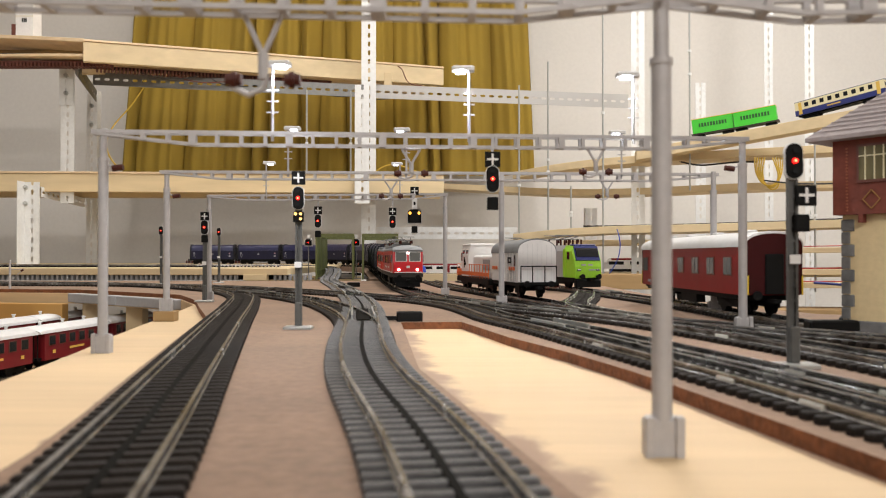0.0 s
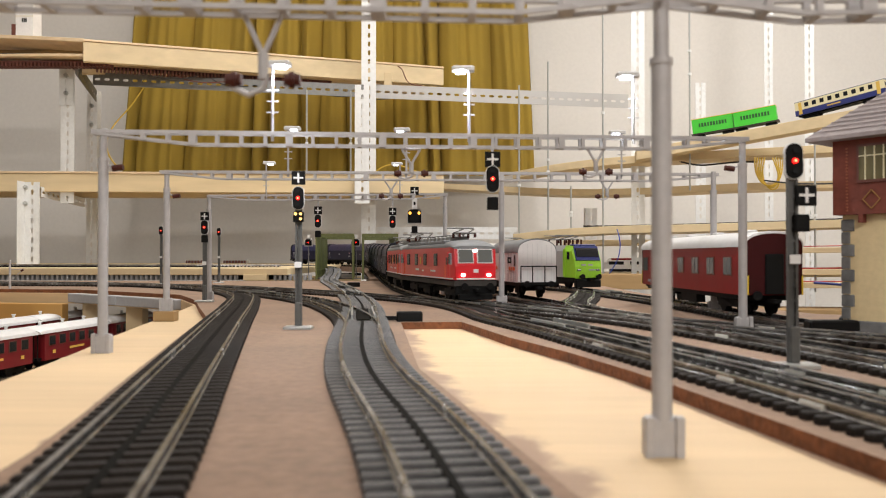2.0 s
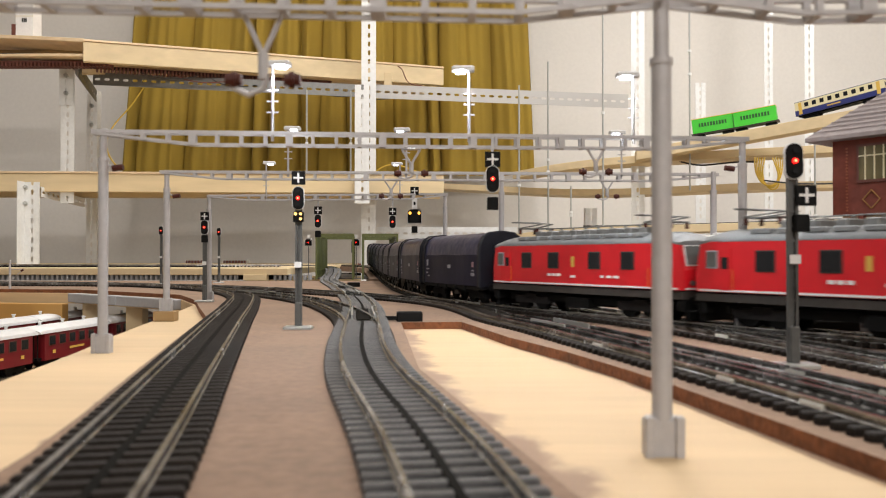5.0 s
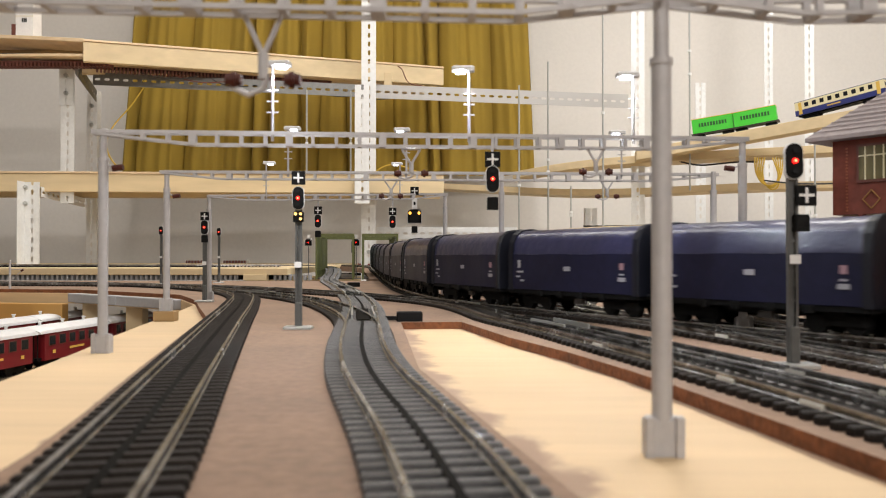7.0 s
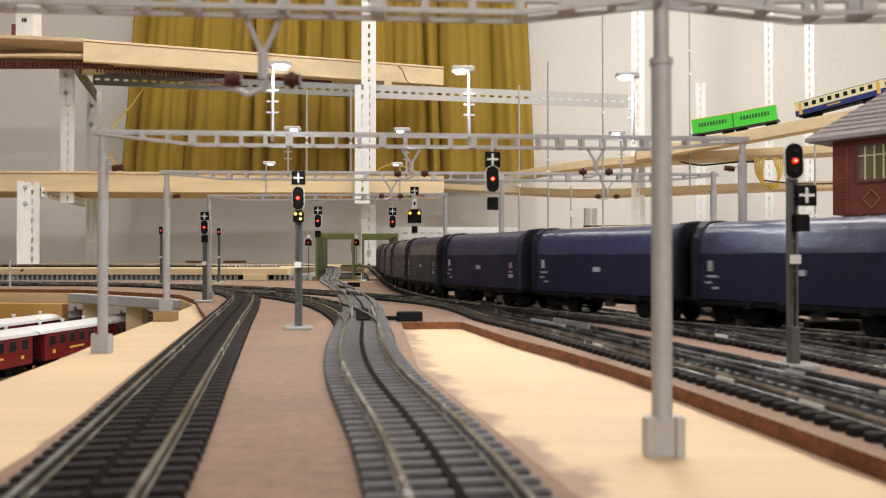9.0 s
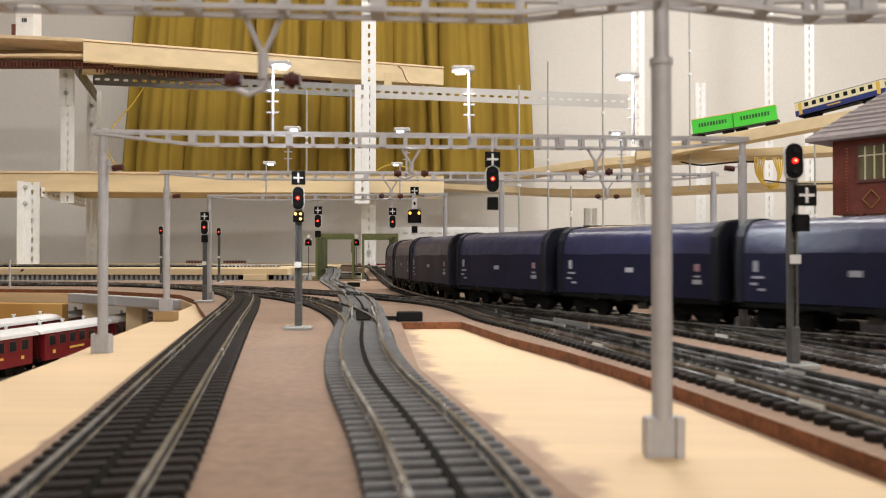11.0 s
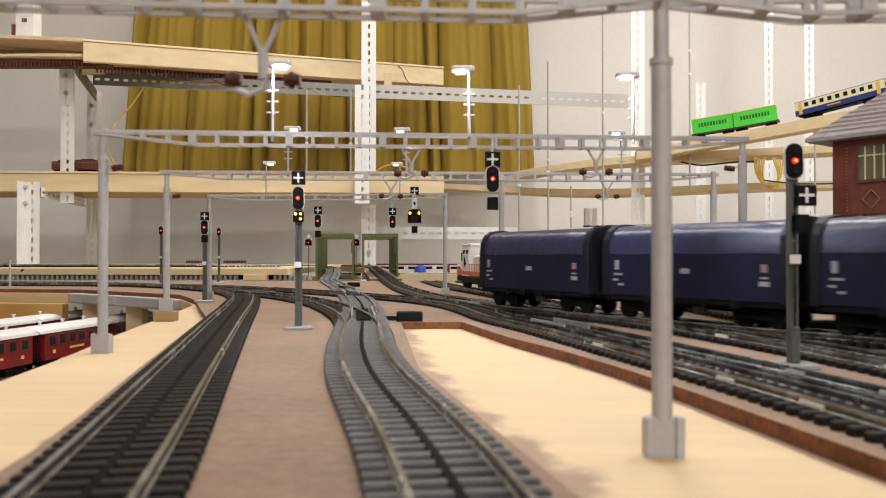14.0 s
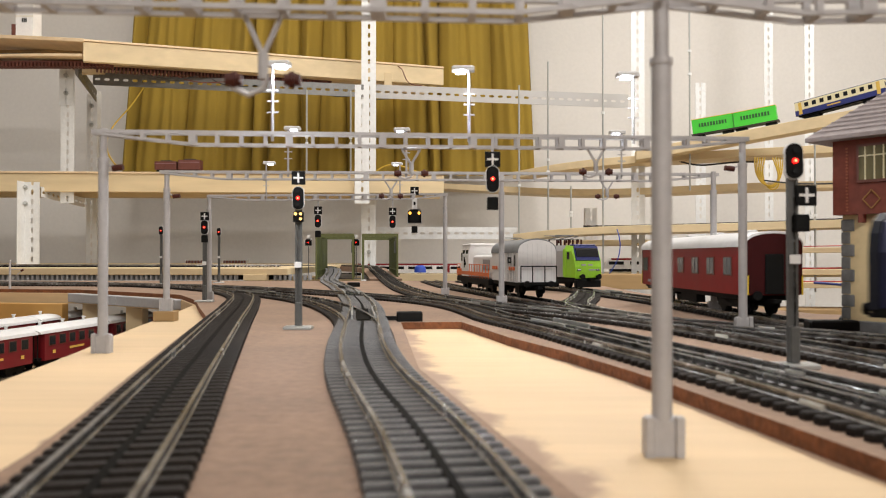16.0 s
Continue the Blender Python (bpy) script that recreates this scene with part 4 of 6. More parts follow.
def electric_loco(L, trucks, wins, name_label, group, lit=True):
    """A red electric locomotive with grey roof, white stripe and two driver's cabs."""
    t = thing("electric_locomotive", name_label, "locomotive", group)
    hl, hw = L / 2, 0.0168
    # cab fronts: upright lower half, raked windscreen
    secs = []
    for x, w, zt in ((-hl, 0.91, 0.0255), (-hl + 0.0010, 0.94, 0.0280), (-hl + 0.0030, 0.95, 0.0388), (-hl + 0.010, 1.0, 0.0400), (hl - 0.010, 1.0, 0.0400), (hl - 0.0030, 0.95, 0.0388), (hl - 0.0010, 0.94, 0.0280), (hl, 0.91, 0.0255)):
        secs.append(section(x, hw * w, 0.0160, zt, zt + 0.0012))
    part("body", Shape().loft(secs), "red", t, "glossy red body")
    roof = []
    for x, w, zt, zr in ((-hl + 0.0022, 0.93, 0.0388, 0.0412), (-hl + 0.0050, 0.97, 0.0392, 0.0436), (-hl + 0.014, 1.0, 0.0398, 0.0460), (hl - 0.014, 1.0, 0.0398, 0.0460), (hl - 0.0050, 0.97, 0.0392, 0.0436), (hl - 0.0022, 0.93, 0.0388, 0.0412)):
        roof.append(section(x, hw * w, zt, zt + 0.0012, zr))
    part("roof", Shape().loft(roof), "roof_grey", t, smooth=True)
    gear = Shape()
    for x in np.linspace(-hl * 0.55, hl * 0.55, 9):
        gear.box(x, 0, 0.0474, 0.006, 0.014, 0.0035, ch=0.0006).rod((x, 0.003, 0.048), (x, 0.003, 0.0508), 0.0009, n=8)
    gear.rod((-hl * 0.6, 0.003, 0.0508), (hl * 0.6, 0.003, 0.0508), 0.0004, n=5)
    part("roof_gear", gear, "zinc_dark", t)
    pantograph(t, hl * 0.68, 0.0032)
    pantograph(t, -hl * 0.68, 0.0032)
    st = Shape()
    side_panel(st, 0, 0.0168, L - 0.006, 0.0010, hw + 0.0001)
    for d in (-1, 1):
        st.box(d * (hl + 0.0001), 0, 0.0168, 0.0006, hw * 1.76, 0.0010)
    part("stripe", st, "white", t)
    part("skirt", Shape().loft([section(-hl + 0.0008, hw * 0.97, 0.0115, 0.0150, 0.01595), section(hl - 0.0008, hw * 0.97, 0.0115, 0.0150, 0.01595)]), "skirt", t)
    windows(t, wins, 0.0308, 0.0090, 0.0086, hw, rim="skirt")
    for d in (-1, 1):
        m = Matrix.Translation((d * (hl - 0.0020), 0, 0.0334)) @ pose(0, 0, 0, 0, -d * 10.3, 0)
        for sy in (-1, 1):
            w = part("windscreen", Shape().box(d * 0.0004, sy * 0.0074, 0, 0.0006, 0.0122, 0.0108, m, ch=0.0002), "white", t, "white-framed windscreen")
            part("pane", Shape().box(d * 0.0009, sy * 0.0074, 0, 0.0006, 0.0108, 0.0094, m), "glass_pale", w)
            lamp = "headlight" if d > 0 and lit else "glass_pale"
            part("headlight", Shape().rod((d * (hl - 0.002), sy * 0.0098, 0.0196), (d * (hl + 0.0012), sy * 0.0098, 0.0196), 0.0014, n=12), lamp, t)
        part("headlight", Shape().rod((d * (hl - 0.0050), 0, 0.0374), (d * (hl - 0.0016), 0, 0.0374), 0.0013, n=12), "headlight" if d > 0 and lit else "glass_pale", t)
        part("crest", Shape().box(d * (hl + 0.0002), 0, 0.0226, 0.0006, 0.0036, 0.0026), "white", t)
        part("buffer_beam", Shape().box(d * (hl - 0.003), 0, 0.0085, 0.005, 0.031, 0.0060, ch=0.0008), "black", t)
        part("plough", Shape().box(d * (hl - 0.001), 0, 0.0036, 0.003, 0.026, 0.0045, ch=0.0006), "black", t)
        for sy in (-1, 1):
            part("door", Shape().box(d * (hl - 0.018), sy * (hw + 0.0002), 0.0270, 0.0060, 0.0005, 0.0200), "red", t)
            part("door_window", Shape().box(d * (hl - 0.018), sy * (hw + 0.0004), 0.0298, 0.0038, 0.0005, 0.0055), "glass", t)
            w = part("cab_window", Shape().box(d * (hl - 0.0105), sy * (hw * 0.985), 0.0315, 0.0068, 0.0012, 0.0086, ch=0.0003), "mark", t)
            part("pane", Shape().box(d * (hl - 0.0105), sy * (hw * 0.985 + 0.0004), 0.0315, 0.0054, 0.0010, 0.0072), "glass_pale", w)
            part("handrail", Shape().rod((d * (hl - 0.0225), sy * (hw + 0.0006), 0.017), (d * (hl - 0.0225), sy * (hw + 0.0006), 0.027), 0.0003, n=5), "orange", t)
        buffers(t, d * (hl - 0.001), d=d)
    for sy in (-1, 1):
        for k in range(3):
            part("number_bar", Shape().box(-hl * 0.26 + k * 0.0042, sy * (hw + 0.0003), 0.0222, 0.0030, 0.0004, 0.0017), "white", t)
            part("number_bar", Shape().box(hl * 0.30 + k * 0.0055, sy * (hw + 0.0003), 0.0218, 0.0040 if k else 0.0024, 0.0004, 0.0014), "white", t)
        for k in range(10):
            part("roof_louvre", Shape().box(-hl * 0.62 + k * hl * 0.137, sy * hw * 0.78, 0.0446, hl * 0.11, 0.0050, 0.0022, ch=0.0005), "roof_grey", t)
        part("crest", Shape().box((wins[1] + wins[2]) / 2, sy * (hw + 0.0003), 0.0300, 0.0026, 0.0004, 0.0062), "gold", t)
        part("number_bar", Shape().box(0, sy * (hw + 0.0003), 0.0215, 0.004, 0.0004, 0.0014), "white", t)
    for xs in trucks:
        wheels(t, xs, 0.0068, max(xs) - min(xs) + 0.016, "bogie")
    part("underframe", Shape().box(0, 0, 0.0080, L * 0.86, 0.020, 0.005, ch=0.001).box(0, 0.010, 0.006, L * 0.12, 0.008, 0.006).box(0, -0.010, 0.006, L * 0.12, 0.008, 0.006), "black", t)
    return t


def tarpaulin_wagon():
    """A four-axled wagon under a navy tarpaulin between dark end walls."""
    t = thing("covered_wagon", "navy blue telescopic-hood freight wagon with small white markings", "wagon", "freight wagons")
    hl, hw = 0.0565, 0.0168
    low = []
    for x in np.linspace(-hl + 0.003, hl - 0.003, 14):
        r = hw + 0.00018 * math.sin(x * 900)
        low.append([(x, -r, 0.0125), (x, -r, 0.0345), (x, r, 0.0345), (x, r, 0.0125)])
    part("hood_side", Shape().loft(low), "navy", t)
    hood = []
    for k, x in enumerate(np.linspace(-hl + 0.003, hl - 0.003, 27)):
        sag = 0.0004 * (k % 2)
        pts = [(x, -hw - 0.0001, 0.0343)]
        for i in range(0, 9):
            a = math.pi * i / 8
            ca, sa = math.cos(a), math.sin(a)
            pts.append((x, -(hw - 0.0002 - sag) * math.copysign(abs(ca) ** 0.62, ca), 0.0345 + (0.0158 - sag) * abs(sa) ** 0.80))
        pts.append((x, hw + 0.0001, 0.0343))
        hood.append(pts)
    # same tarpaulin as the sides, painted lighter where lamps strike the top
    part("hood_top", Shape().loft(hood), "navy_lit", t, "sheeny navy tarpaulin roof, tinted lighter as lit from above", smooth=True)
    for d in (-1, 1):
        ring = []
        for x, g in ((d * (hl - 0.0035), 0.0006), (d * (hl + 0.0005), 0.0010), (d * (hl + 0.0010), 0.0)):
            pts = [(x, -hw - g, 0.0118)]
            for i in range(0, 9):
                a = math.pi * i / 8
                ca, sa = math.cos(a), math.sin(a)
                pts.append((x, -(hw + g) * math.copysign(abs(ca) ** 0.62, ca), 0.0345 + (0.0158 + g) * abs(sa) ** 0.80))
            pts.append((x, hw + g, 0.0118))
            ring.append(pts)
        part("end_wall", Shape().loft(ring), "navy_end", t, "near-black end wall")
        part("end_rib", Shape().box(d * (hl + 0.0014), -0.006, 0.028, 0.001, 0.0014, 0.030).box(d * (hl + 0.0014), 0.006, 0.028, 0.001, 0.0014, 0.030), "navy_end", t)
        buffers(t, d * (hl + 0.0003), d=d)
        wheels(t, [d * 0.037 - 0.0090, d * 0.037 + 0.0090], 0.0053, 0.028)
    part("sole_bar", Shape().box(0, 0, 0.0112, 2 * hl, 0.0325, 0.0026, ch=0.0004).box(0, 0, 0.0085, 2 * hl - 0.02, 0.012, 0.004), "black", t)
    for sy in (-1, 1):
        for x, z, sx, sz, mat in ((-hl + 0.010, 0.0285, 0.0024, 0.0050, "mark"), (-hl + 0.011, 0.0235, 0.0060, 0.0011, "mark"), (-hl + 0.009, 0.0205, 0.0035, 0.0011, "mark"), (-hl + 0.013, 0.0180, 0.0035, 0.0011, "mark"),
                                  (0.0, 0.0258, 0.0055, 0.0026, "mark"), (hl - 0.0115, 0.0275, 0.0030, 0.0036, "mark_red"), (hl - 0.0115, 0.0205, 0.0052, 0.0022, "mark"), (hl - 0.0115, 0.0232, 0.0035, 0.0009, "mark")):
            part("marking", Shape().box(x, sy * (hw + 0.00035), z, sx, 0.0004, sz), mat, t)
        for x in (-0.026, -0.008, 0.010, 0.029):
            part("clasp", Shape().box(x, sy * (hw - 0.001), 0.0105, 0.004, 0.003, 0.0034, ch=0.0004), "black", t)
        part("brake_weight", Shape().box(0.006, sy * 0.0125, 0.0068, 0.007, 0.002, 0.0030), "skirt", t)
    return t


def pitched(line, s, base):
    """The pose of a vehicle whose middle is at length s of a line, standing on its two trucks."""
    a, b = line.at(s - base / 2), line.at(s + base / 2)
    d = b - a
    c = (a + b) / 2
    return pose(c.x, c.y, c.z, 0, -math.degrees(math.atan2(d.z, math.hypot(d.x, d.y))), math.degrees(math.atan2(d.y, d.x)))


LONG_LOCO = electric_loco(0.191, ([-0.070, -0.054], [-0.008, 0.008], [0.054, 0.070]), (-0.056, -0.025, 0.0075, 0.0425), "red six-axle electric locomotive with grey roof leading the train", "locomotives of the freight train")
SHORT_LOCO = electric_loco(0.164, ([-0.056, -0.038], [0.038, 0.056]), (-0.044, -0.018, 0.018, 0.044), "red four-axle electric locomotive with grey roof behind the first", "locomotives of the freight train", False)
WAGONS = [tarpaulin_wagon()]
WAGONS += [copy_thing(WAGONS[0], Matrix.Identity(4)) for k in range(9)]
SPEED = 0.137
HEAD = MAIN.near(0.125, 0.425) + 0.0115 - 3.5 * SPEED


def motions():
    """The freight train on the main line, and a small goods train on the middle shelf."""
    def head(t):
        return HEAD + SPEED * t

    times = [k * 0.5 for k in range(33)]
    walk(LONG_LOCO, [(t, pitched(MAIN, head(t) - 0.0960, 0.124)) for t in times])
    walk(SHORT_LOCO, [(t, pitched(MAIN, head(t) - 0.2800, 0.094)) for t in times])
    for k, w in enumerate(WAGONS):
        walk(w, [(t, pitched(MAIN, head(t) - 0.372 - 0.06225 - 0.1245 * k, 0.074)) for t in times])
    walk(GOODS, [(t, pose(-1.1945 + 0.1378 * (t - 12.5), 2.17, 0.2630)) for t in (0.0, 8.0, 16.0)])


# ---- standing stock ----
def brake_coach():
    """A dark red baggage coach with a pale arched roof."""
    t = thing("baggage_coach", "dark red baggage coach with an arched white roof on a siding", "coach", m=pose(0.1785, 0.545, RAIL_Z, 0, 0, 92.1))
    hl, hw = 0.0965, 0.0162
    part("body", Shape().loft([[(x, -hw, 0.0115), (x, -hw, 0.0385), (x, hw, 0.0385), (x, hw, 0.0115)] for x in (-hl, hl)]), "coach_red", t)
    roof = []
    for x, g in ((-hl - 0.004, 0.0), (-hl - 0.0035, 0.0008), (hl + 0.0035, 0.0008), (hl + 0.004, 0.0)):
        roof.append([(x, -hw - g, 0.0384)] + [(x, -(hw + g) * math.cos(math.pi * i / 14), 0.0386 + (0.0078 + g) * math.sin(math.pi * i / 14) ** 0.8) for i in range(15)] + [(x, hw + g, 0.0384)])
    part("roof", Shape().loft(roof), "roof_white", t, "smooth white roof", smooth=True)
    for d in (-1, 1):
        arch = [(-hw + 0.0003, 0.0384)] + [(-(hw - 0.0003) * math.cos(math.pi * i / 14), 0.0384 + 0.0074 * math.sin(math.pi * i / 14) ** 0.8) for i in range(1, 14)] + [(hw - 0.0006, 0.0384), (hw - 0.0006, 0.012), (-hw + 0.0006, 0.012)]
        # end wall is coloured near black for the shade it stands in
        part("end_wall", Shape().loft([[(d * (hl + 0.0003), a, z) for a, z in arch], [(d * (hl + 0.0042), a, z) for a, z in arch]]), "coach_red_shaded", t)
        part("gangway", Shape().box(d * (hl + 0.0048), 0, 0.0235, 0.0016, 0.0105, 0.022, ch=0.0006), "black", t)
        buffers(t, d * hl, d=d)
        part("handrail", Shape().rod((d * (hl + 0.0055), hw - 0.001, 0.012), (d * (hl + 0.0055), hw - 0.001, 0.0225), 0.0005, n=6).rod((d * (hl + 0.0055), -hw + 0.001, 0.012), (d * (hl + 0.0055), -hw + 0.001, 0.0225), 0.0005, n=6), "yellow", t, "yellow handrail")
        wheels(t, [d * 0.066 - 0.013, d * 0.066 + 0.013], 0.0056, 0.038)
    for x in (-0.0765, -0.0495, -0.0225, 0.0055, 0.088):
        for sy in (-1, 1):
            w = part("window", Shape().box(x, sy * (hw + 0.0002), 0.0275, 0.0122, 0.0006, 0.0110), "brown_wagon", t)
            for dx in (-0.0029, 0.0029):
                part("pane", Shape().box(x + dx, sy * (hw + 0.0005), 0.0275, 0.0050, 0.0005, 0.0096), "glass_pale", w)
    for x in (0.030, 0.068):
        for sy in (-1, 1):
            part("door", Shape().box(x, sy * (hw + 0.0003), 0.0245, 0.011, 0.0006, 0.024), "coach_red", t)
            part("marking", Shape().box(x + 0.011, sy * (hw + 0.0003), 0.0150, 0.0060, 0.0004, 0.0020), "mark", t)
    for x in (-0.07, -0.02, 0.03, 0.075):
        part("roof_vent", Shape().box(x, 0.0, 0.0475, 0.007, 0.006, 0.0022, ch=0.0006), "roof_white", t)
    part("underframe", Shape().box(0, 0, 0.0100, 2 * hl - 0.004, 0.026, 0.003).box(0.0, 0.010, 0.0062, 0.030, 0.006, 0.006).box(-0.006, -0.010, 0.0062, 0.034, 0.006, 0.006), "black", t)


brake_coach()


def white_wagon():
    """A white wooden van with a grey arched roof and an end platform."""
    t = thing("goods_van", "white planked goods van with an arched grey roof and orange checks", "wagon", m=pose(0.0668, 0.688, RAIL_Z, 0, 0, 99.5))
    hl, hw = 0.0445, 0.0155
    part("body", Shape().loft([[(x, -hw, 0.0125), (x, -hw, 0.037), (x, hw, 0.037), (x, hw, 0.0125)] for x in (-hl + 0.003, hl)]), "white", t)
    roof = []
    for x, g in ((-hl - 0.003, 0.0006), (hl + 0.001, 0.0006)):
        roof.append([(x, -hw - g, 0.0362)] + [(x, -(hw + g) * math.cos(math.pi * i / 14), 0.0368 + 0.0108 * math.sin(math.pi * i / 14) ** 0.8) for i in range(15)] + [(x, hw + g, 0.0362)])
    part("roof", Shape().loft(roof), "roof_grey", t, smooth=True)
    arch = [(-hw, 0.0125), (-hw, 0.0365)] + [(-hw * math.cos(math.pi * i / 14), 0.0365 + 0.0100 * math.sin(math.pi * i / 14) ** 0.8) for i in range(1, 14)] + [(hw, 0.0365), (hw, 0.0125)]
    part("end_wall", Shape().loft([[(-hl - 0.0034, a, z) for a, z in arch], [(-hl + 0.003, a, z) for a, z in arch]]), "white", t)
    for sy in np.linspace(-hw, hw, 9)[1:-1]:
        part("end_joint", Shape().box(-hl - 0.0035, sy, 0.028, 0.0003, 0.0002, 0.031), "roof_white", t)
    part("railing", Shape().rod((-hl - 0.008, -hw + 0.001, 0.0255), (-hl - 0.008, hw - 0.001, 0.0255), 0.0005, n=6), "black", t)
    for sy in (-hw + 0.001, -0.005, 0.005, hw - 0.001):
        part("rail_post", Shape().rod((-hl - 0.008, sy, 0.012), (-hl - 0.008, sy, 0.0255), 0.0005, n=6), "black", t)
    part("platform", Shape().box(-hl - 0.004, 0, 0.0118, 0.010, 2 * hw, 0.0022), "black", t)
    for sy in (-1, 1):
        part("door", Shape().box(0.006, sy * (hw + 0.0004), 0.0245, 0.022, 0.0008, 0.023, ch=0.0002), "white", t)
        for k in range(6):
            part("plank_joint", Shape().box(-hl + 0.006 + k * 0.0052, sy * (hw + 0.0001), 0.0247, 0.0003, 0.0003, 0.024), "mark", t)
        for x in (-0.036, -0.029, -0.022, 0.024, 0.031, 0.038):
            part("check", Shape().box(x, sy * (hw + 0.0006), 0.0235, 0.0040, 0.0005, 0.0030), "orange", t)
        part("emblem", Shape().box(-0.022, sy * (hw + 0.0006), 0.0320, 0.010, 0.0005, 0.0014).box(-0.022, sy * (hw + 0.0006), 0.0285, 0.010, 0.0005, 0.0014).box(-0.0265, sy * (hw + 0.0006), 0.0302, 0.0014, 0.0005, 0.005).box(-0.0175, sy * (hw + 0.0006), 0.0302, 0.0014, 0.0005, 0.005), "black", t)
        part("slot_window", Shape().box(-0.039, sy * (hw + 0.0006), 0.030, 0.002, 0.0005, 0.009), "glass", t)
    part("sole_bar", Shape().box(0, 0, 0.0108, 2 * hl, 0.028, 0.0030), "black", t)
    for d in (-1, 1):
        wheels(t, [d * 0.027], 0.0056, 0.014)
        buffers(t, d * (hl + 0.004 if d < 0 else hl), d=d)


white_wagon()


def diesel_loco():
    """A white centre-cab diesel with orange walkway rails."""
    t = thing("diesel_locomotive", "white diesel locomotive with orange walkway rails and a raised cab", "locomotive", m=pose(0.0440, 0.822, RAIL_Z, 0, 0, 99.5))
    hl = 0.080
    part("chassis", Shape().box(0, 0, 0.0100, 2 * hl, 0.031, 0.0060, ch=0.001), "black", t)
    part("hood", Shape().box(-0.030, 0, 0.0240, 0.090, 0.0215, 0.022, ch=0.002).box(0.064, 0, 0.0215, 0.026, 0.0215, 0.017, ch=0.002), "white", t, bevel=0.0008)
    part("cab", Shape().loft([[(x, -w, 0.013), (x, -w, 0.034), (x, -w * 0.86, 0.0450), (x, w * 0.86, 0.0450), (x, w, 0.034), (x, w, 0.013)] for x, w in ((0.014, 0.0160), (0.050, 0.0160), (0.0535, 0.0145))]), "white", t, bevel=0.0006)
    part("cab_roof", Shape().box(0.033, 0, 0.0458, 0.044, 0.029, 0.0022, ch=0.0008), "white", t, bevel=0.0005)
    for sy in (-1, 1):
        for x in (0.024, 0.041):
            part("cab_window", Shape().box(x, sy * 0.0156, 0.0365, 0.0105, 0.0010, 0.0075, Matrix.Translation((0, -sy * 0.0006, 0))), "glass", t)
        part("nose_window", Shape().box(0.0475, sy * 0.0162, 0.0330, 0.0040, 0.0006, 0.0090), "glass", t)
        part("number_stroke", Shape().box(0.033, sy * 0.0164, 0.0275, 0.0016, 0.0005, 0.011).box(0.0300, sy * 0.0164, 0.0255, 0.009, 0.0005, 0.0016).rod((0.0335, sy * 0.0164, 0.0325), (0.0262, sy * 0.0164, 0.0258), 0.0006, n=4), "black", t)
        part("stripe", Shape().box(0, sy * 0.0158, 0.0165, 2 * hl - 0.004, 0.0005, 0.0036), "orange", t)
        part("hand_rail", Shape().rod((-hl + 0.002, sy * 0.0150, 0.0255), (hl - 0.002, sy * 0.0150, 0.0255), 0.0004, n=6), "orange", t)
        for x in np.linspace(-hl + 0.003, hl - 0.003, 13):
            part("rail_post", Shape().rod((x, sy * 0.0150, 0.012), (x, sy * 0.0150, 0.0255), 0.0004, n=6), "orange", t)
        part("grille", Shape().box(-0.050, sy * 0.0110, 0.0255, 0.030, 0.0006, 0.010), "grey_plastic", t)
    part("front_plate", Shape().box(hl + 0.0005, 0, 0.0165, 0.0010, 0.030, 0.008), "orange", t)
    for d in (-1, 1):
        part("headlight", Shape().rod((d * hl, 0.009, 0.0195), (d * (hl + 0.001), 0.009, 0.0195), 0.0012, n=10), "glass_pale", t)
        wheels(t, [d * 0.058 - 0.011, d * 0.058 + 0.011], 0.0056, 0.038)
        buffers(t, d * hl, d=d)


diesel_loco()


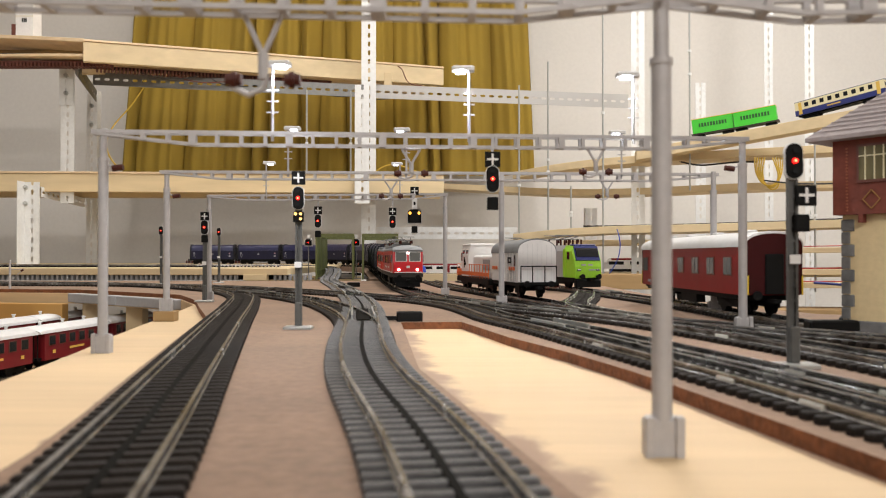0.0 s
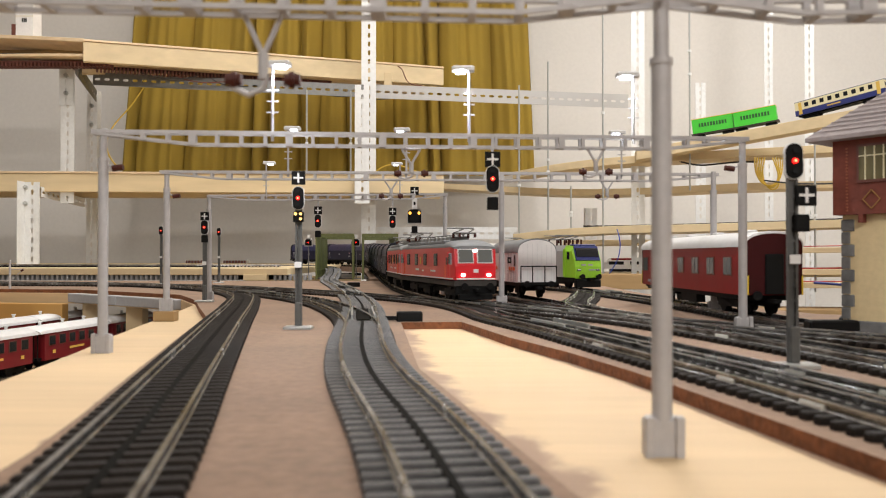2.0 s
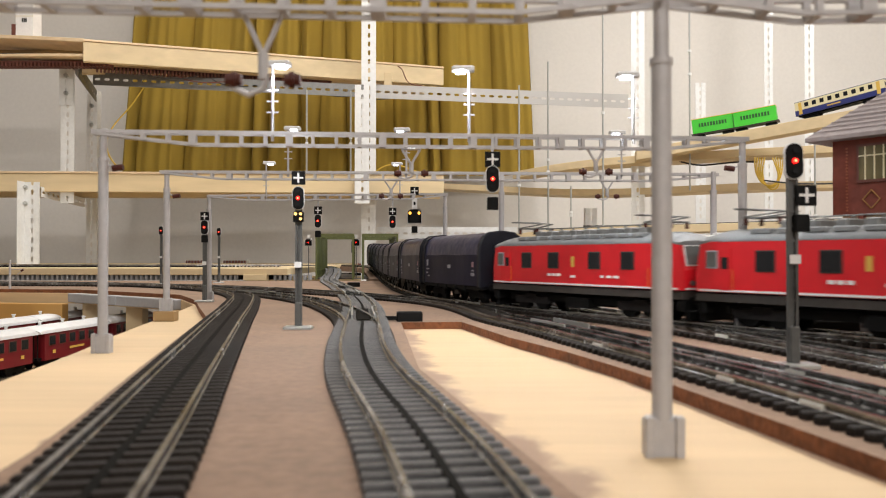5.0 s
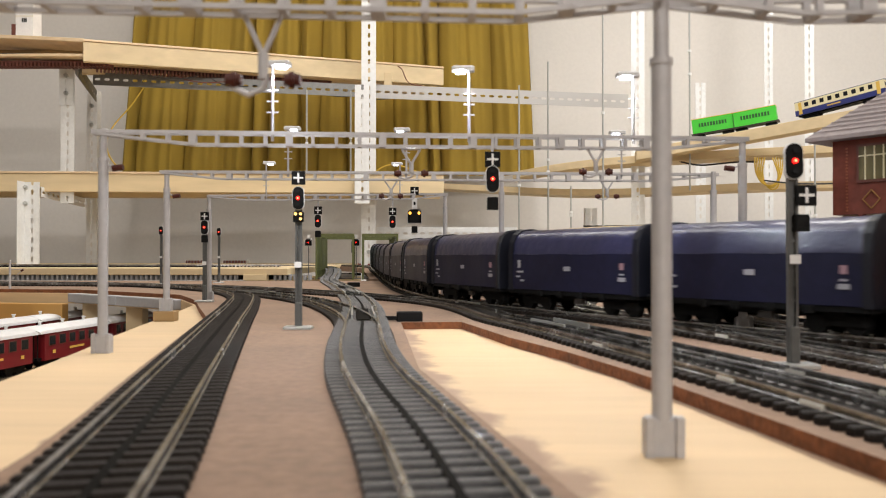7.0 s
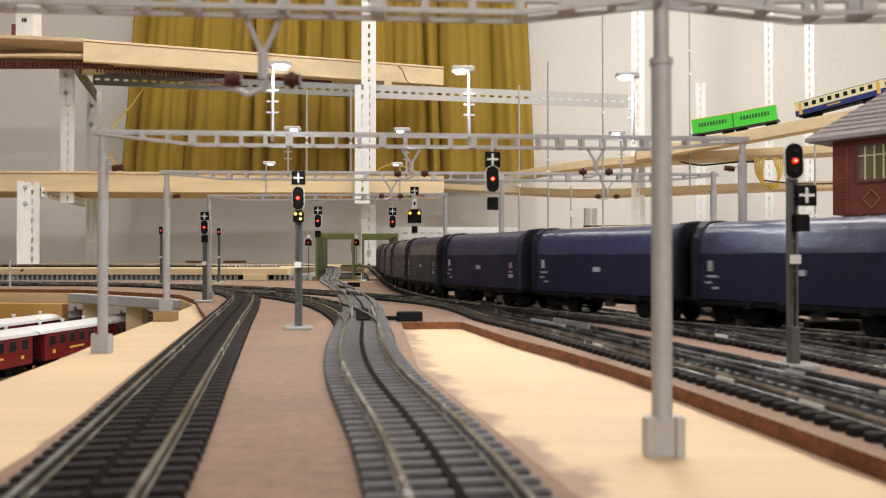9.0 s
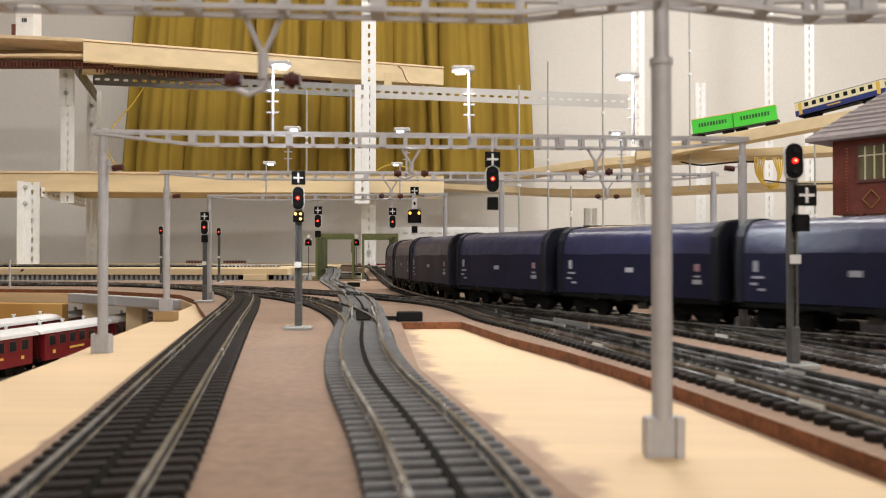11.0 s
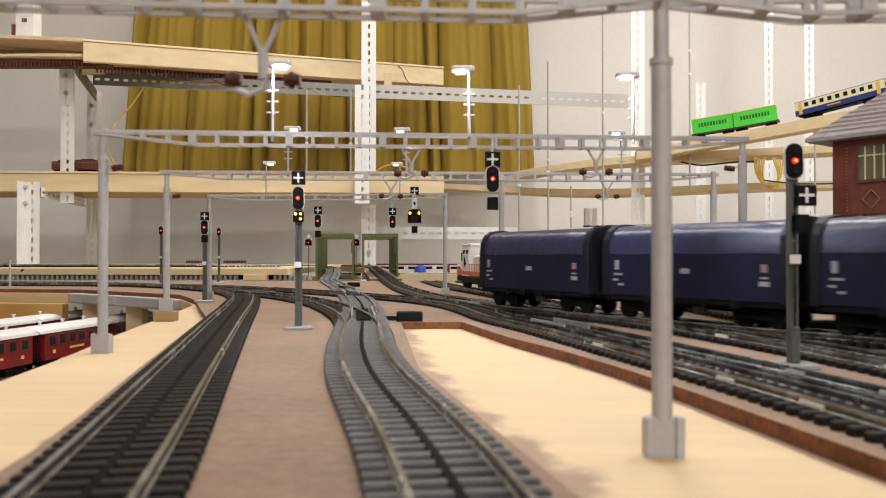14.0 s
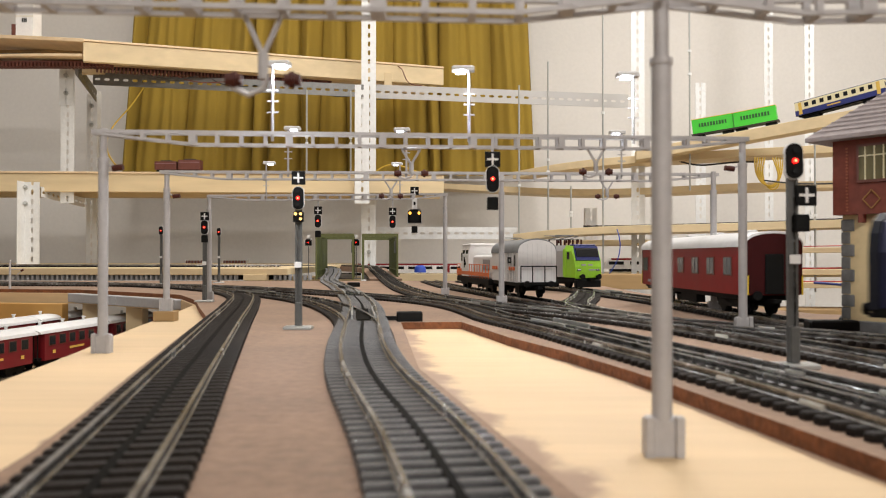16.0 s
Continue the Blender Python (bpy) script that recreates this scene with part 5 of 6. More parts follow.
def lime_loco():
    """A modern electric with a lime green front and a blue band."""
    t = thing("modern_electric_locomotive", "modern electric locomotive, lime green front with a blue windscreen band", "locomotive", m=pose(0.1150, 0.9450, RAIL_Z, 0, 0, -69.5) @ Matrix.Diagonal((1, 1, 1.09, 1)))
    hl, hw = 0.1065, 0.0165
    part("body", Shape().loft([[(x, -hw, 0.0105), (x, -hw, 0.036), (x, -hw * 0.8, 0.0418), (x, hw * 0.8, 0.0418), (x, hw, 0.036), (x, hw, 0.0105)] for x in (-hl + 0.006, hl - 0.024)]), "grey_plastic", t)
    cab = []
    for x, w, z1 in ((hl - 0.024, 1.0, 0.0418), (hl - 0.007, 0.99, 0.0408), (hl - 0.002, 0.96, 0.029), (hl, 0.93, 0.021), (hl - 0.0005, 0.93, 0.0105)):
        cab.append([(x, -hw * w, 0.0105), (x, -hw * w, min(0.036, z1 - 0.001)), (x, -hw * w * 0.8, z1), (x, hw * w * 0.8, z1), (x, hw * w, min(0.036, z1 - 0.001)), (x, hw * w, 0.0105)])
    part("cab_front", Shape().loft(cab), "lime", t, "lime green cab front", bevel=0.0007)
    m = Matrix.Translation((hl - 0.0040, 0, 0.0340)) @ pose(0, 0, 0, 0, -23, 0)
    band = part("blue_band", Shape().box(0.0002, 0, -0.0002, 0.0016, hw * 1.74, 0.0150, m, ch=0.0006), "blue", t)
    part("windscreen", Shape().box(0.0011, 0, 0.0002, 0.0014, hw * 1.62, 0.0092, m, ch=0.0005), "glass", band)
    part("roof_band", Shape().box(hl - 0.012, 0, 0.0418, 0.010, 0.026, 0.0014, ch=0.0005), "blue", t)
    for sy in (-1, 1):
        part("headlight", Shape().box(hl + 0.0002, sy * 0.0112, 0.0178, 0.0014, 0.0042, 0.0018, ch=0.0004), "glass_pale", t)
        part("number_bar", Shape().box(hl + 0.0004, sy * 0.004 - 0.002, 0.0228, 0.0008, 0.0052, 0.0016), "grey_plastic", t)
        part("door", Shape().box(hl - 0.0215, sy * (hw + 0.0002), 0.0250, 0.006, 0.0005, 0.026), "lime", t)
        part("cab_window", Shape().box(hl - 0.0135, sy * hw, 0.0315, 0.0045, 0.0006, 0.0070), "glass", t)
    part("number_bar", Shape().box(hl + 0.0006, 0.004, 0.0180, 0.0008, 0.0075, 0.0012), "grey_plastic", t)
    part("skirt", Shape().box(0, 0, 0.0082, 2 * hl - 0.008, 0.0310, 0.0046, ch=0.001).box(hl - 0.002, 0, 0.0050, 0.006, 0.030, 0.0075, ch=0.0012), "black", t)
    pantograph(t, hl * 0.62)
    pantograph(t, hl * 0.62 - 0.026)
    pantograph(t, -hl * 0.62)
    gear = Shape()
    for k in range(7):
        gear.rod((hl * 0.78 - k * 0.009, 0.005, 0.0415), (hl * 0.78 - k * 0.009, 0.005, 0.0475), 0.0011, n=8)
    part("roof_gear", gear, "insulator", t)
    for d in (-1, 1):
        wheels(t, [d * 0.064 - 0.015, d * 0.064 + 0.015], 0.0066, 0.048)
        buffers(t, d * hl, d=d)


lime_loco()


# ---- signal box beside the line ----
def signal_box():
    t = thing("signal_box", "model signal box, brick-red upper storey on cream plaster with grey quoins", "building", m=pose(0.199, 0.402, 0.0, 0, 0, -52))
    W, D = 0.112, 0.070
    part("plinth", Shape().box(W / 2, D / 2, 0.0030, W + 0.002, D + 0.002, 0.0060, ch=0.0005), "stone", t)
    part("lower_wall", Shape().box(W / 2, D / 2, 0.0320, W, D, 0.0520), "stucco", t)
    for k in range(8):
        w = 0.0064 if k % 2 else 0.0044
        z = 0.0095 + k * 0.0062
        part("quoin", Shape().box(w / 2 - 0.0006, 0.0028, z, w, 0.0068, 0.0058, ch=0.0004), "stone", t)
    part("upper_wall", Shape().box(W / 2, D / 2 - 0.001, 0.0765, W + 0.006, D + 0.006, 0.037, ch=0.0004), "brick_red", t)
    for x in (0.0105, 0.034, 0.058, 0.082):
        part("bracket", Shape().box(x, -0.002, 0.0560, 0.0022, 0.004, 0.004), "brick_red", t)
    for x in (0.020, 0.046, 0.072, 0.098):
        w = part("window", Shape().box(x, -0.0045, 0.0825, 0.0215, 0.0012, 0.0185), "brown_wagon", t)
        part("pane", Shape().box(x, -0.0050, 0.0825, 0.0190, 0.0008, 0.0160), "glass_window", w)
        for dx in (-0.0064, -0.0021, 0.0021, 0.0064):
            part("glazing_bar", Shape().box(x + dx, -0.0055, 0.0825, 0.0006, 0.0006, 0.0160), "cream", w)
        part("glazing_bar", Shape().box(x, -0.0056, 0.0860, 0.0190, 0.0006, 0.0006), "cream", w)
    for x in (0.016, 0.050, 0.086):
        for a, b in (((-0.004, 0), (0, 0.0045)), ((0, 0.0045), (0.004, 0)), ((0.004, 0), (0, -0.0045)), ((0, -0.0045), (-0.004, 0))):
            part("lozenge_stroke", Shape().rod((x + a[0], -0.0046, 0.0650 + a[1]), (x + b[0], -0.0046, 0.0650 + b[1]), 0.0003, n=4), "gold_dull", t)
    studs = Shape()
    for k in range(20):
        studs.box(0.0042, -0.0042, 0.0600 + k * 0.0016, 0.0009, 0.0006, 0.0008)
    part("brick_studs", studs, "orange_brown", t)
    o = 0.0125
    eave = [(-o, -o), (W + o, -o), (W + o, D + o), (-o, D + o)]
    ridge = [(W * 0.32, D / 2, 0.137), (W * 0.68, D / 2, 0.137)]
    r = Shape()
    v = [(a, b, 0.0945) for a, b in eave] + [(a, b, 0.0965) for a, b in eave] + ridge
    r.add(v, [(3, 2, 1, 0), (0, 1, 5, 4), (1, 2, 6, 5), (2, 3, 7, 6), (3, 0, 4, 7), (4, 5, 9, 8), (5, 6, 9), (6, 7, 8, 9), (7, 4, 8)])
    part("roof", r, "slate", t, "purplish grey shingled hip roof")
    # shingle courses as thin laps on the two slopes that are seen
    for k in range(1, 16):
        u = k / 16
        z = 0.0965 + (0.137 - 0.0965) * u
        y = -o + (D / 2 + o) * u
        xa, xb = -o + (W * 0.32 + o) * u, W + o - (W * 0.32 + o) * u
        part("shingle_course", Shape().box((xa + xb) / 2, y - 0.0004, z + 0.0002, xb - xa, 0.0006, 0.0003), "slate", t)
    part("drainpipe", Shape().rod((W * 0.62, -0.0055, 0.004), (W * 0.62, -0.0055, 0.095), 0.0011, n=8), "stone", t)
    part("dark_doorway", Shape().box(0.060, -0.0006, 0.028, 0.020, 0.0012, 0.040, ch=0.001), "black", t, "dark boarded door")


M["glass_window"] = material("glass_window", (0.20, 0.17, 0.08), 0.12, grain=0.5, scale=260, big=120, stretch=(1.0, 1.0, 0.2))
signal_box()


# ---- boards, ramp and rods on the far side ----
def strip(name, pts, thick, deep, label, mat="pine"):
    """A board cut along a curved front edge."""
    line = Line(pts, 0.03)
    rings = []
    for p in line.p:
        p = Vector(p)
        rings.append([p, p + Vector((0.18 * deep, deep, 0)), p + Vector((0.18 * deep, deep, -thick)), p + Vector((0, 0, -thick))])
    return solid(name, Shape().loft(rings), mat, label, "board", "curved shelf boards", bevel=0.001)


strip("shelf_board", [(0.19, 2.24, 0.277), (0.26, 2.16, 0.289), (0.385, 2.08, 0.289), (0.50, 2.0, 0.294), (0.69, 1.92, 0.293), (0.92, 1.86, 0.300), (1.2, 1.8, 0.305)], 0.019, 0.10, "curved pale plywood shelf board held by steel rods")
strip("shelf_board", [(-0.05, 2.42, 0.262), (0.14, 2.35, 0.247), (0.30, 2.25, 0.228), (0.45, 2.12, 0.213), (0.60, 2.0, 0.217), (0.85, 1.92, 0.218), (1.2, 1.85, 0.220)], 0.017, 0.10, "lower curved plywood shelf board carrying a track")
strip("shelf_board", [(0.18, 2.10, 0.100), (0.27, 2.03, 0.114), (0.43, 1.95, 0.113), (0.66, 1.82, 0.114), (0.85, 1.76, 0.120), (1.2, 1.7, 0.128)], 0.018, 0.16, "long pale plywood shelf board with a rounded end")
strip("shelf_board", [(0.33, 2.22, 0.084), (0.46, 2.20, 0.086), (0.7, 2.18, 0.086)], 0.016, 0.10, "short plywood shelf board behind the others")
strip("shelf_board", [(0.30, 2.22, -0.006), (0.52, 2.15, -0.004), (0.8, 2.0, 0.006), (1.2, 1.85, 0.010)], 0.018, 0.2, "plywood shelf board carrying a white train")
for z, d in ((0.058, 1.75), (0.010, 1.72), (-0.018, 1.70)):
    strip("shelf_board", [(0.70, d + 0.08, z), (0.90, d, z + 0.002), (1.2, d - 0.1, z + 0.004)], 0.012, 0.12, "narrow plywood shelf board with a red cable along it")
    solid("cable", Shape().wire([(0.71, d + 0.074, z + 0.003), (0.80, d + 0.035, z + 0.0035), (0.90, d - 0.003, z + 0.005)], 0.0010), "cable_red", "red cable lying along a shelf board", "cable", "cables")
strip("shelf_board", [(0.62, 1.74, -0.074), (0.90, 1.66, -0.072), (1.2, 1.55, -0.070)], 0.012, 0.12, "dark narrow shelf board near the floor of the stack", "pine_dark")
strip("ramp", [(0.47, 1.96, 0.300), (0.60, 1.90, 0.317), (0.75, 1.82, 0.335), (0.82, 1.72, 0.342), (0.90, 1.62, 0.352), (1.05, 1.5, 0.362)], 0.026, 0.07, "pale plywood ramp climbing along the wall")
solid("wood_block", Shape().box(0.42, 1.72, -0.014, 0.42, 0.06, 0.032), "pine_dark", "dark timber beam behind the yard", "board", bevel=0.001)
solid("timber_edge", Shape().box(-0.02, 1.36, 0.0015, 0.105, 0.02, 0.0165), "pine", "pale timber strip at the end of the yard", "board", bevel=0.0006)


def rod(x, y, z0, z1, r=0.0023):
    t = thing("threaded_rod", "upright threaded steel rod holding the shelves", "rod", "threaded rods", m=pose(x, y, 0))
    part("shaft", Shape().rod((0, 0, z0), (0, 0, z1), r, n=8), "steel", t)
    for z in (z0 + (z1 - z0) * 0.35, z0 + (z1 - z0) * 0.42):
        part("nut", Shape().rod((0, 0, z), (0, 0, z + 0.006), r * 2, n=6), "zinc", t)


for x, y, z0, z1 in ((0.200, 2.12, 0.08, 0.49), (0.270, 2.07, 0.10, 0.540), (0.395, 1.99, -0.05, 1.0), (0.60, 1.96, 0.20, 1.0), (0.330, 2.08, 0.10, 0.22), (-0.36, 2.13, 0.258, 0.48), (-0.245, 2.14, 0.258, 0.48), (0.83, 1.80, -0.04, 0.36)):
    rod(x, y, z0, z1)


def cable(pts, mat, label, r=0.0018):
    line = Line(pts, 0.006)
    solid("cable", Shape().wire([Vector(p) for p in line.p], r), mat, label, "cable", "cables")


cable([(-0.78, 2.1, 0.48), (-0.81, 2.08, 0.42), (-0.85, 2.05, 0.36), (-0.862, 2.06, 0.30), (-0.83, 2.08, 0.262)], "cable_yellow", "yellow cable hanging from the upper shelf")
cable([(-0.18, 2.12, 0.258), (-0.15, 2.10, 0.285), (-0.09, 2.10, 0.27), (-0.06, 2.12, 0.258)], "cable_yellow", "yellow cable lying on the middle shelf")
for k in range(5):
    cable([(0.735 + 0.006 * k, 1.90, 0.272), (0.725 + 0.004 * k, 1.88, 0.235 - 0.006 * k), (0.745 + 0.008 * k, 1.87, 0.195 - 0.004 * k), (0.785, 1.88, 0.205 + 0.006 * k), (0.80 - 0.006 * k, 1.90, 0.272)], "cable_yellow", "coil of yellow cable under a shelf")
cable([(0.42, 1.95, 0.105), (0.43, 1.93, 0.06), (0.415, 1.94, 0.02), (0.40, 1.97, -0.01)], "cable_blue", "blue cable hanging from a shelf board", 0.0012)
cable([(0.78, 1.70, -0.016), (0.84, 1.68, -0.02), (0.92, 1.66, -0.03)], "blue", "dark blue cable under the shelf boards", 0.003)
cable([(0.74, 1.86, 0.215), (0.80, 1.84, 0.205), (0.90, 1.84, 0.206)], "cable_dark", "black cable along a shelf board")


# ---- trains on the ramp ----
def container_wagon(x, y, z, turn, pitch):
    t = thing("container_wagon", "flat wagon loaded with a bright green container with yellow edges", "wagon", "container wagons", m=pose(x, y, z, 0, pitch, turn))
    part("container", Shape().box(0, 0, 0.029, 0.092, 0.030, 0.034, ch=0.0005), "green_box", t, "bright green container")
    edge = Shape()
    for sy in (-1, 1):
        edge.box(0, sy * 0.0150, 0.0458, 0.092, 0.0012, 0.0012)
    for sx in (-1, 1):
        edge.box(sx * 0.046, 0, 0.0458, 0.0012, 0.030, 0.0012)
    part("edge_trim", edge, "yellow", t)
    for k in range(10):
        part("name_bar", Shape().box(-0.029 + k * 0.0065, -0.0152, 0.030, 0.0046 if k % 3 else 0.0036, 0.0006, 0.0090), "green_dark", t)
    part("flat_bed", Shape().box(0, 0, 0.0105, 0.100, 0.028, 0.003), "skirt", t)
    for d in (-1, 1):
        wheels(t, [d * 0.032 - 0.007, d * 0.032 + 0.007], 0.0050, 0.024)


M["green_dark"] = material("green_dark", (0.015, 0.09, 0.015), 0.5)
container_wagon(0.640, 1.900, 0.3215, -25, -6.2)
container_wagon(0.722, 1.853, 0.3310, -28, -7.0)


def railcar():
    t = thing("railcar", "cream and blue railcar standing on the ramp", "coach", m=pose(0.848, 1.710, 0.3475, 0, -7.5, -48))
    L = 0.185
    part("lower_body", Shape().box(0, 0, 0.0165, L, 0.031, 0.0110), "blue", t)
    part("upper_body", Shape().box(0, 0, 0.0310, L, 0.031, 0.0180, ch=0.0008), "cream", t)
    part("roof", Shape().loft([section(x, 0.0155, 0.0400, 0.0405, 0.0440) for x in (-L / 2, L / 2)]), "roof_grey", t, smooth=True)
    for k in range(9):
        x = -L / 2 + 0.026 + k * 0.0165
        for sy in (-1, 1):
            part("window", Shape().box(x, sy * 0.0156, 0.0315, 0.0085, 0.0006, 0.0090), "glass", t)
    for sx in (-1, 1):
        for sy in (-1, 1):
            part("door", Shape().box(sx * (L / 2 - 0.012), sy * 0.0157, 0.0255, 0.0070, 0.0006, 0.0260), "gold", t)
        part("front_window", Shape().box(sx * L / 2, 0, 0.0315, 0.0008, 0.024, 0.008), "glass", t)
        wheels(t, [sx * 0.062 - 0.011, sx * 0.062 + 0.011], 0.0055, 0.034)
    part("name_bar", Shape().box(-0.01, -0.0157, 0.0170, 0.028, 0.0005, 0.0026), "gold", t)
    part("underframe", Shape().box(0, 0, 0.0095, L - 0.01, 0.024, 0.003), "black", t)


railcar()


def brown_loco():
    t = thing("small_locomotive", "rust brown locomotive next to the railcar on the ramp", "locomotive", m=pose(0.948, 1.590, 0.3600, 0, -7.5, -52))
    part("body", Shape().box(0, 0, 0.0270, 0.110, 0.031, 0.030, ch=0.0012), "orange_brown", t)
    part("roof", Shape().loft([section(x, 0.0155, 0.0418, 0.0424, 0.0465) for x in (-0.055, 0.055)]), "roof_grey", t, smooth=True)
    for x in (-0.045, -0.028, 0.0, 0.028, 0.045):
        part("window", Shape().box(x, -0.0157, 0.033, 0.008, 0.0006, 0.008), "glass", t)
    for d in (-1, 1):
        wheels(t, [d * 0.034 - 0.010, d * 0.034 + 0.010], 0.0060, 0.034)


brown_loco()


def white_train(x0, x1, y, z, label):
    t = thing("passenger_train", label, "train", "white passenger trains", m=pose((x0 + x1) / 2, y, z))
    L = x1 - x0
    part("body", Shape().loft([section(x, w, 0.0095, zt, zt + 0.005) for x, w, zt in ((-L / 2, 0.010, 0.020), (-L / 2 + 0.012, 0.0150, 0.033), (L / 2 - 0.012, 0.0150, 0.033), (L / 2, 0.010, 0.020))]), "white", t, smooth=True)
    part("roof_stripe", Shape().loft([section(x, 0.0152, 0.0335, 0.0345, 0.0388) for x in (-L / 2 + 0.016, L / 2 - 0.016)]), "coach_red", t)
    n = max(2, int(L / 0.042))
    for k in range(n):
        x = -L / 2 + (k + 0.5) * L / n
        part("window", Shape().box(x, -0.0152, 0.0255, L / n * 0.70, 0.0006, 0.0085), "glass", t)
        if k % 2:
            part("door", Shape().box(x + L / n / 2, -0.0153, 0.022, 0.0075, 0.0006, 0.022), "coach_red", t)
    part("underframe", Shape().box(0, 0, 0.0060, L - 0.03, 0.026, 0.008), "black", t)
    return t


solid("low_board", Shape().box(0.0, 2.52, -0.030, 1.2, 0.16, 0.016), "pine", "low pine board at the wall carrying a train", "board", bevel=0.001)
white_train(-0.33, 0.06, 2.50, -0.0205, "white passenger train with red stripe and dark windows")
white_train(0.44, 0.555, 2.20, -0.0035, "white railcar with rounded nose on a shelf board")
cap = thing("bottle_cap", "small blue plastic cap on the timber strip", "cap", m=pose(-0.039, 1.38, 0.0115))
part("cap_shell", Shape().loft([[(r * math.cos(a * math.pi / 8), r * math.sin(a * math.pi / 8), z) for a in range(16)] for r, z in ((0.0100, 0.0), (0.0100, 0.006), (0.0085, 0.0100), (0.0050, 0.0122))]), "cable_blue", cap, smooth=True)


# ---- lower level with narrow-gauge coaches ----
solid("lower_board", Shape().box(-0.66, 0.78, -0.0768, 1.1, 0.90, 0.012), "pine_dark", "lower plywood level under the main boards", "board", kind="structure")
LOWER = track([(-0.44, 0.40, -0.066), (-0.40, 0.58, -0.066), (-0.380, 0.72, -0.066), (-0.366, 0.83, -0.066), (-0.358, 0.96, -0.066), (-0.352, 1.15, -0.066)], "track on the lower level under the red coaches")
LOWER2 = track([(-0.52, 0.45, -0.066), (-0.475, 0.65, -0.066), (-0.450, 0.85, -0.066), (-0.437, 1.0, -0.066), (-0.43, 1.15, -0.066)], "second track on the lower level")


def small_coach():
    t = thing("narrow_coach", "dark red narrow-gauge coach with a white roof and gold lettering", "coach", "red narrow-gauge coaches")
    hl, hw = 0.058, 0.0150
    part("body", Shape().box(0, 0, 0.0215, 2 * hl - 0.014, 2 * hw, 0.025), "maroon", t)
    roof = [[(x, -hw - 0.001, 0.0335)] + [(x, -(hw + 0.001) * math.cos(math.pi * i / 10), 0.0340 + h * math.sin(math.pi * i / 10) ** 0.8) for i in range(11)] + [(x, hw + 0.001, 0.0335)] for x, h in ((-hl, 0.0035), (-hl + 0.003, 0.0058), (hl - 0.003, 0.0058), (hl, 0.0035))]
    part("roof", Shape().loft(roof), "roof_white", t, smooth=True)
    for k in range(6):
        x = -0.040 + k * 0.016
        for sy in (-1, 1):
            w = part("window", Shape().box(x, sy * (hw + 0.0002), 0.0268, 0.0102, 0.0006, 0.0096), "brown_wagon", t)
            part("pane", Shape().box(x, sy * (hw + 0.0005), 0.0268, 0.0086, 0.0005, 0.0082), "glass", w)
    for sy in (-1, 1):
        part("name_bar", Shape().box(0, sy * (hw + 0.0003), 0.0172, 0.024, 0.0004, 0.0020), "gold", t)
        part("name_bar", Shape().box(-0.037, sy * (hw + 0.0003), 0.0160, 0.004, 0.0004, 0.0030), "gold", t)
        part("name_bar", Shape().box(0.037, sy * (hw + 0.0003), 0.0160, 0.004, 0.0004, 0.0030), "gold", t)
    for d in (-1, 1):
        part("platform", Shape().box(d * (hl - 0.004), 0, 0.0105, 0.008, 0.024, 0.0018), "black", t)
        for sy in (-1, 1):
            part("platform_post", Shape().rod((d * (hl - 0.001), sy * 0.012, 0.010), (d * (hl - 0.001), sy * 0.012, 0.0335), 0.0005, n=5), "black", t)
        wheels(t, [d * 0.034 - 0.007, d * 0.034 + 0.007], 0.0048, 0.026)
    for x in (-0.036, 0.0, 0.036):
        part("roof_vent", Shape().rod((x, 0, 0.0385), (x, 0, 0.0425), 0.0014, n=8).rod((x, 0, 0.0425), (x, 0, 0.0435), 0.0022, n=8), "roof_white", t)
    part("underframe", Shape().box(0, 0, 0.0092, 2 * hl - 0.006, 0.022, 0.0026), "black", t)
    return t


COACH = small_coach()
COACH.matrix_basis = pitched(LOWER, LOWER.near(-0.372, 0.787), 0.07)
copy_thing(COACH, pitched(LOWER, LOWER.near(-0.372, 0.787) + 0.119, 0.07))
copy_thing(COACH, pitched(LOWER, LOWER.near(-0.372, 0.787) - 0.119, 0.07))
copy_thing(COACH, pitched(LOWER2, LOWER2.near(-0.455, 0.81), 0.07))
copy_thing(COACH, pitched(LOWER2, LOWER2.near(-0.455, 0.81) + 0.119, 0.07))
for a, b in (((-0.425, 0.914), (-0.345, 0.850)), ((-0.344, 0.849), (-0.258, 0.776))):
    board("viaduct_edge", a[0], a[1], b[0], b[1], -0.0035, -0.0035, 0.0100, 0.010, "grey plastic edge of the viaduct under the curve", "grey_plastic")
board("fascia_board", -0.95, 0.995, -0.428, 0.908, -0.0150, -0.0150, 0.024, 0.012, "orange-brown timber fascia under the curve", "timber_orange")
for x, y in ((-0.40, 0.925), (-0.33, 0.872), (-0.27, 0.82)):
    solid("support_post", Shape().box(x, y, -0.049, 0.018, 0.018, 0.068), "pine", "pine post under the curve", "post", "support posts", bevel=0.0008)

# piers under the raised board
pier = Shape().box(0, 0, 0.0047, 0.0040, 0.012, 0.0094, ch=0.0005).mesh("pier")
ramp_piers = thing("pier_row", "row of small grey piers under the raised board", "piers", m=pose(0, 1.312, 0))
for k in range(74):
    if not -0.331 < -0.80 + k * 0.0080 < -0.275:
        ob = part("pier", pier, "grey_plastic", ramp_piers)
        ob.location = (-0.80 + k * 0.0080, 0, 0)
# added black sheet: the shade under the raised board, given as an object
solid("recess_shade", Shape().box(-0.72, 1.336, 0.0045, 0.94, 0.006, 0.0085), "gap_shade", "black sheet standing in for the shade behind the piers", "board")
solid("timber_block", Shape().box(-0.302, 1.305, 0.0047, 0.037, 0.02, 0.0094), "pine", "pale timber block under the raised board", "block", bevel=0.0006)
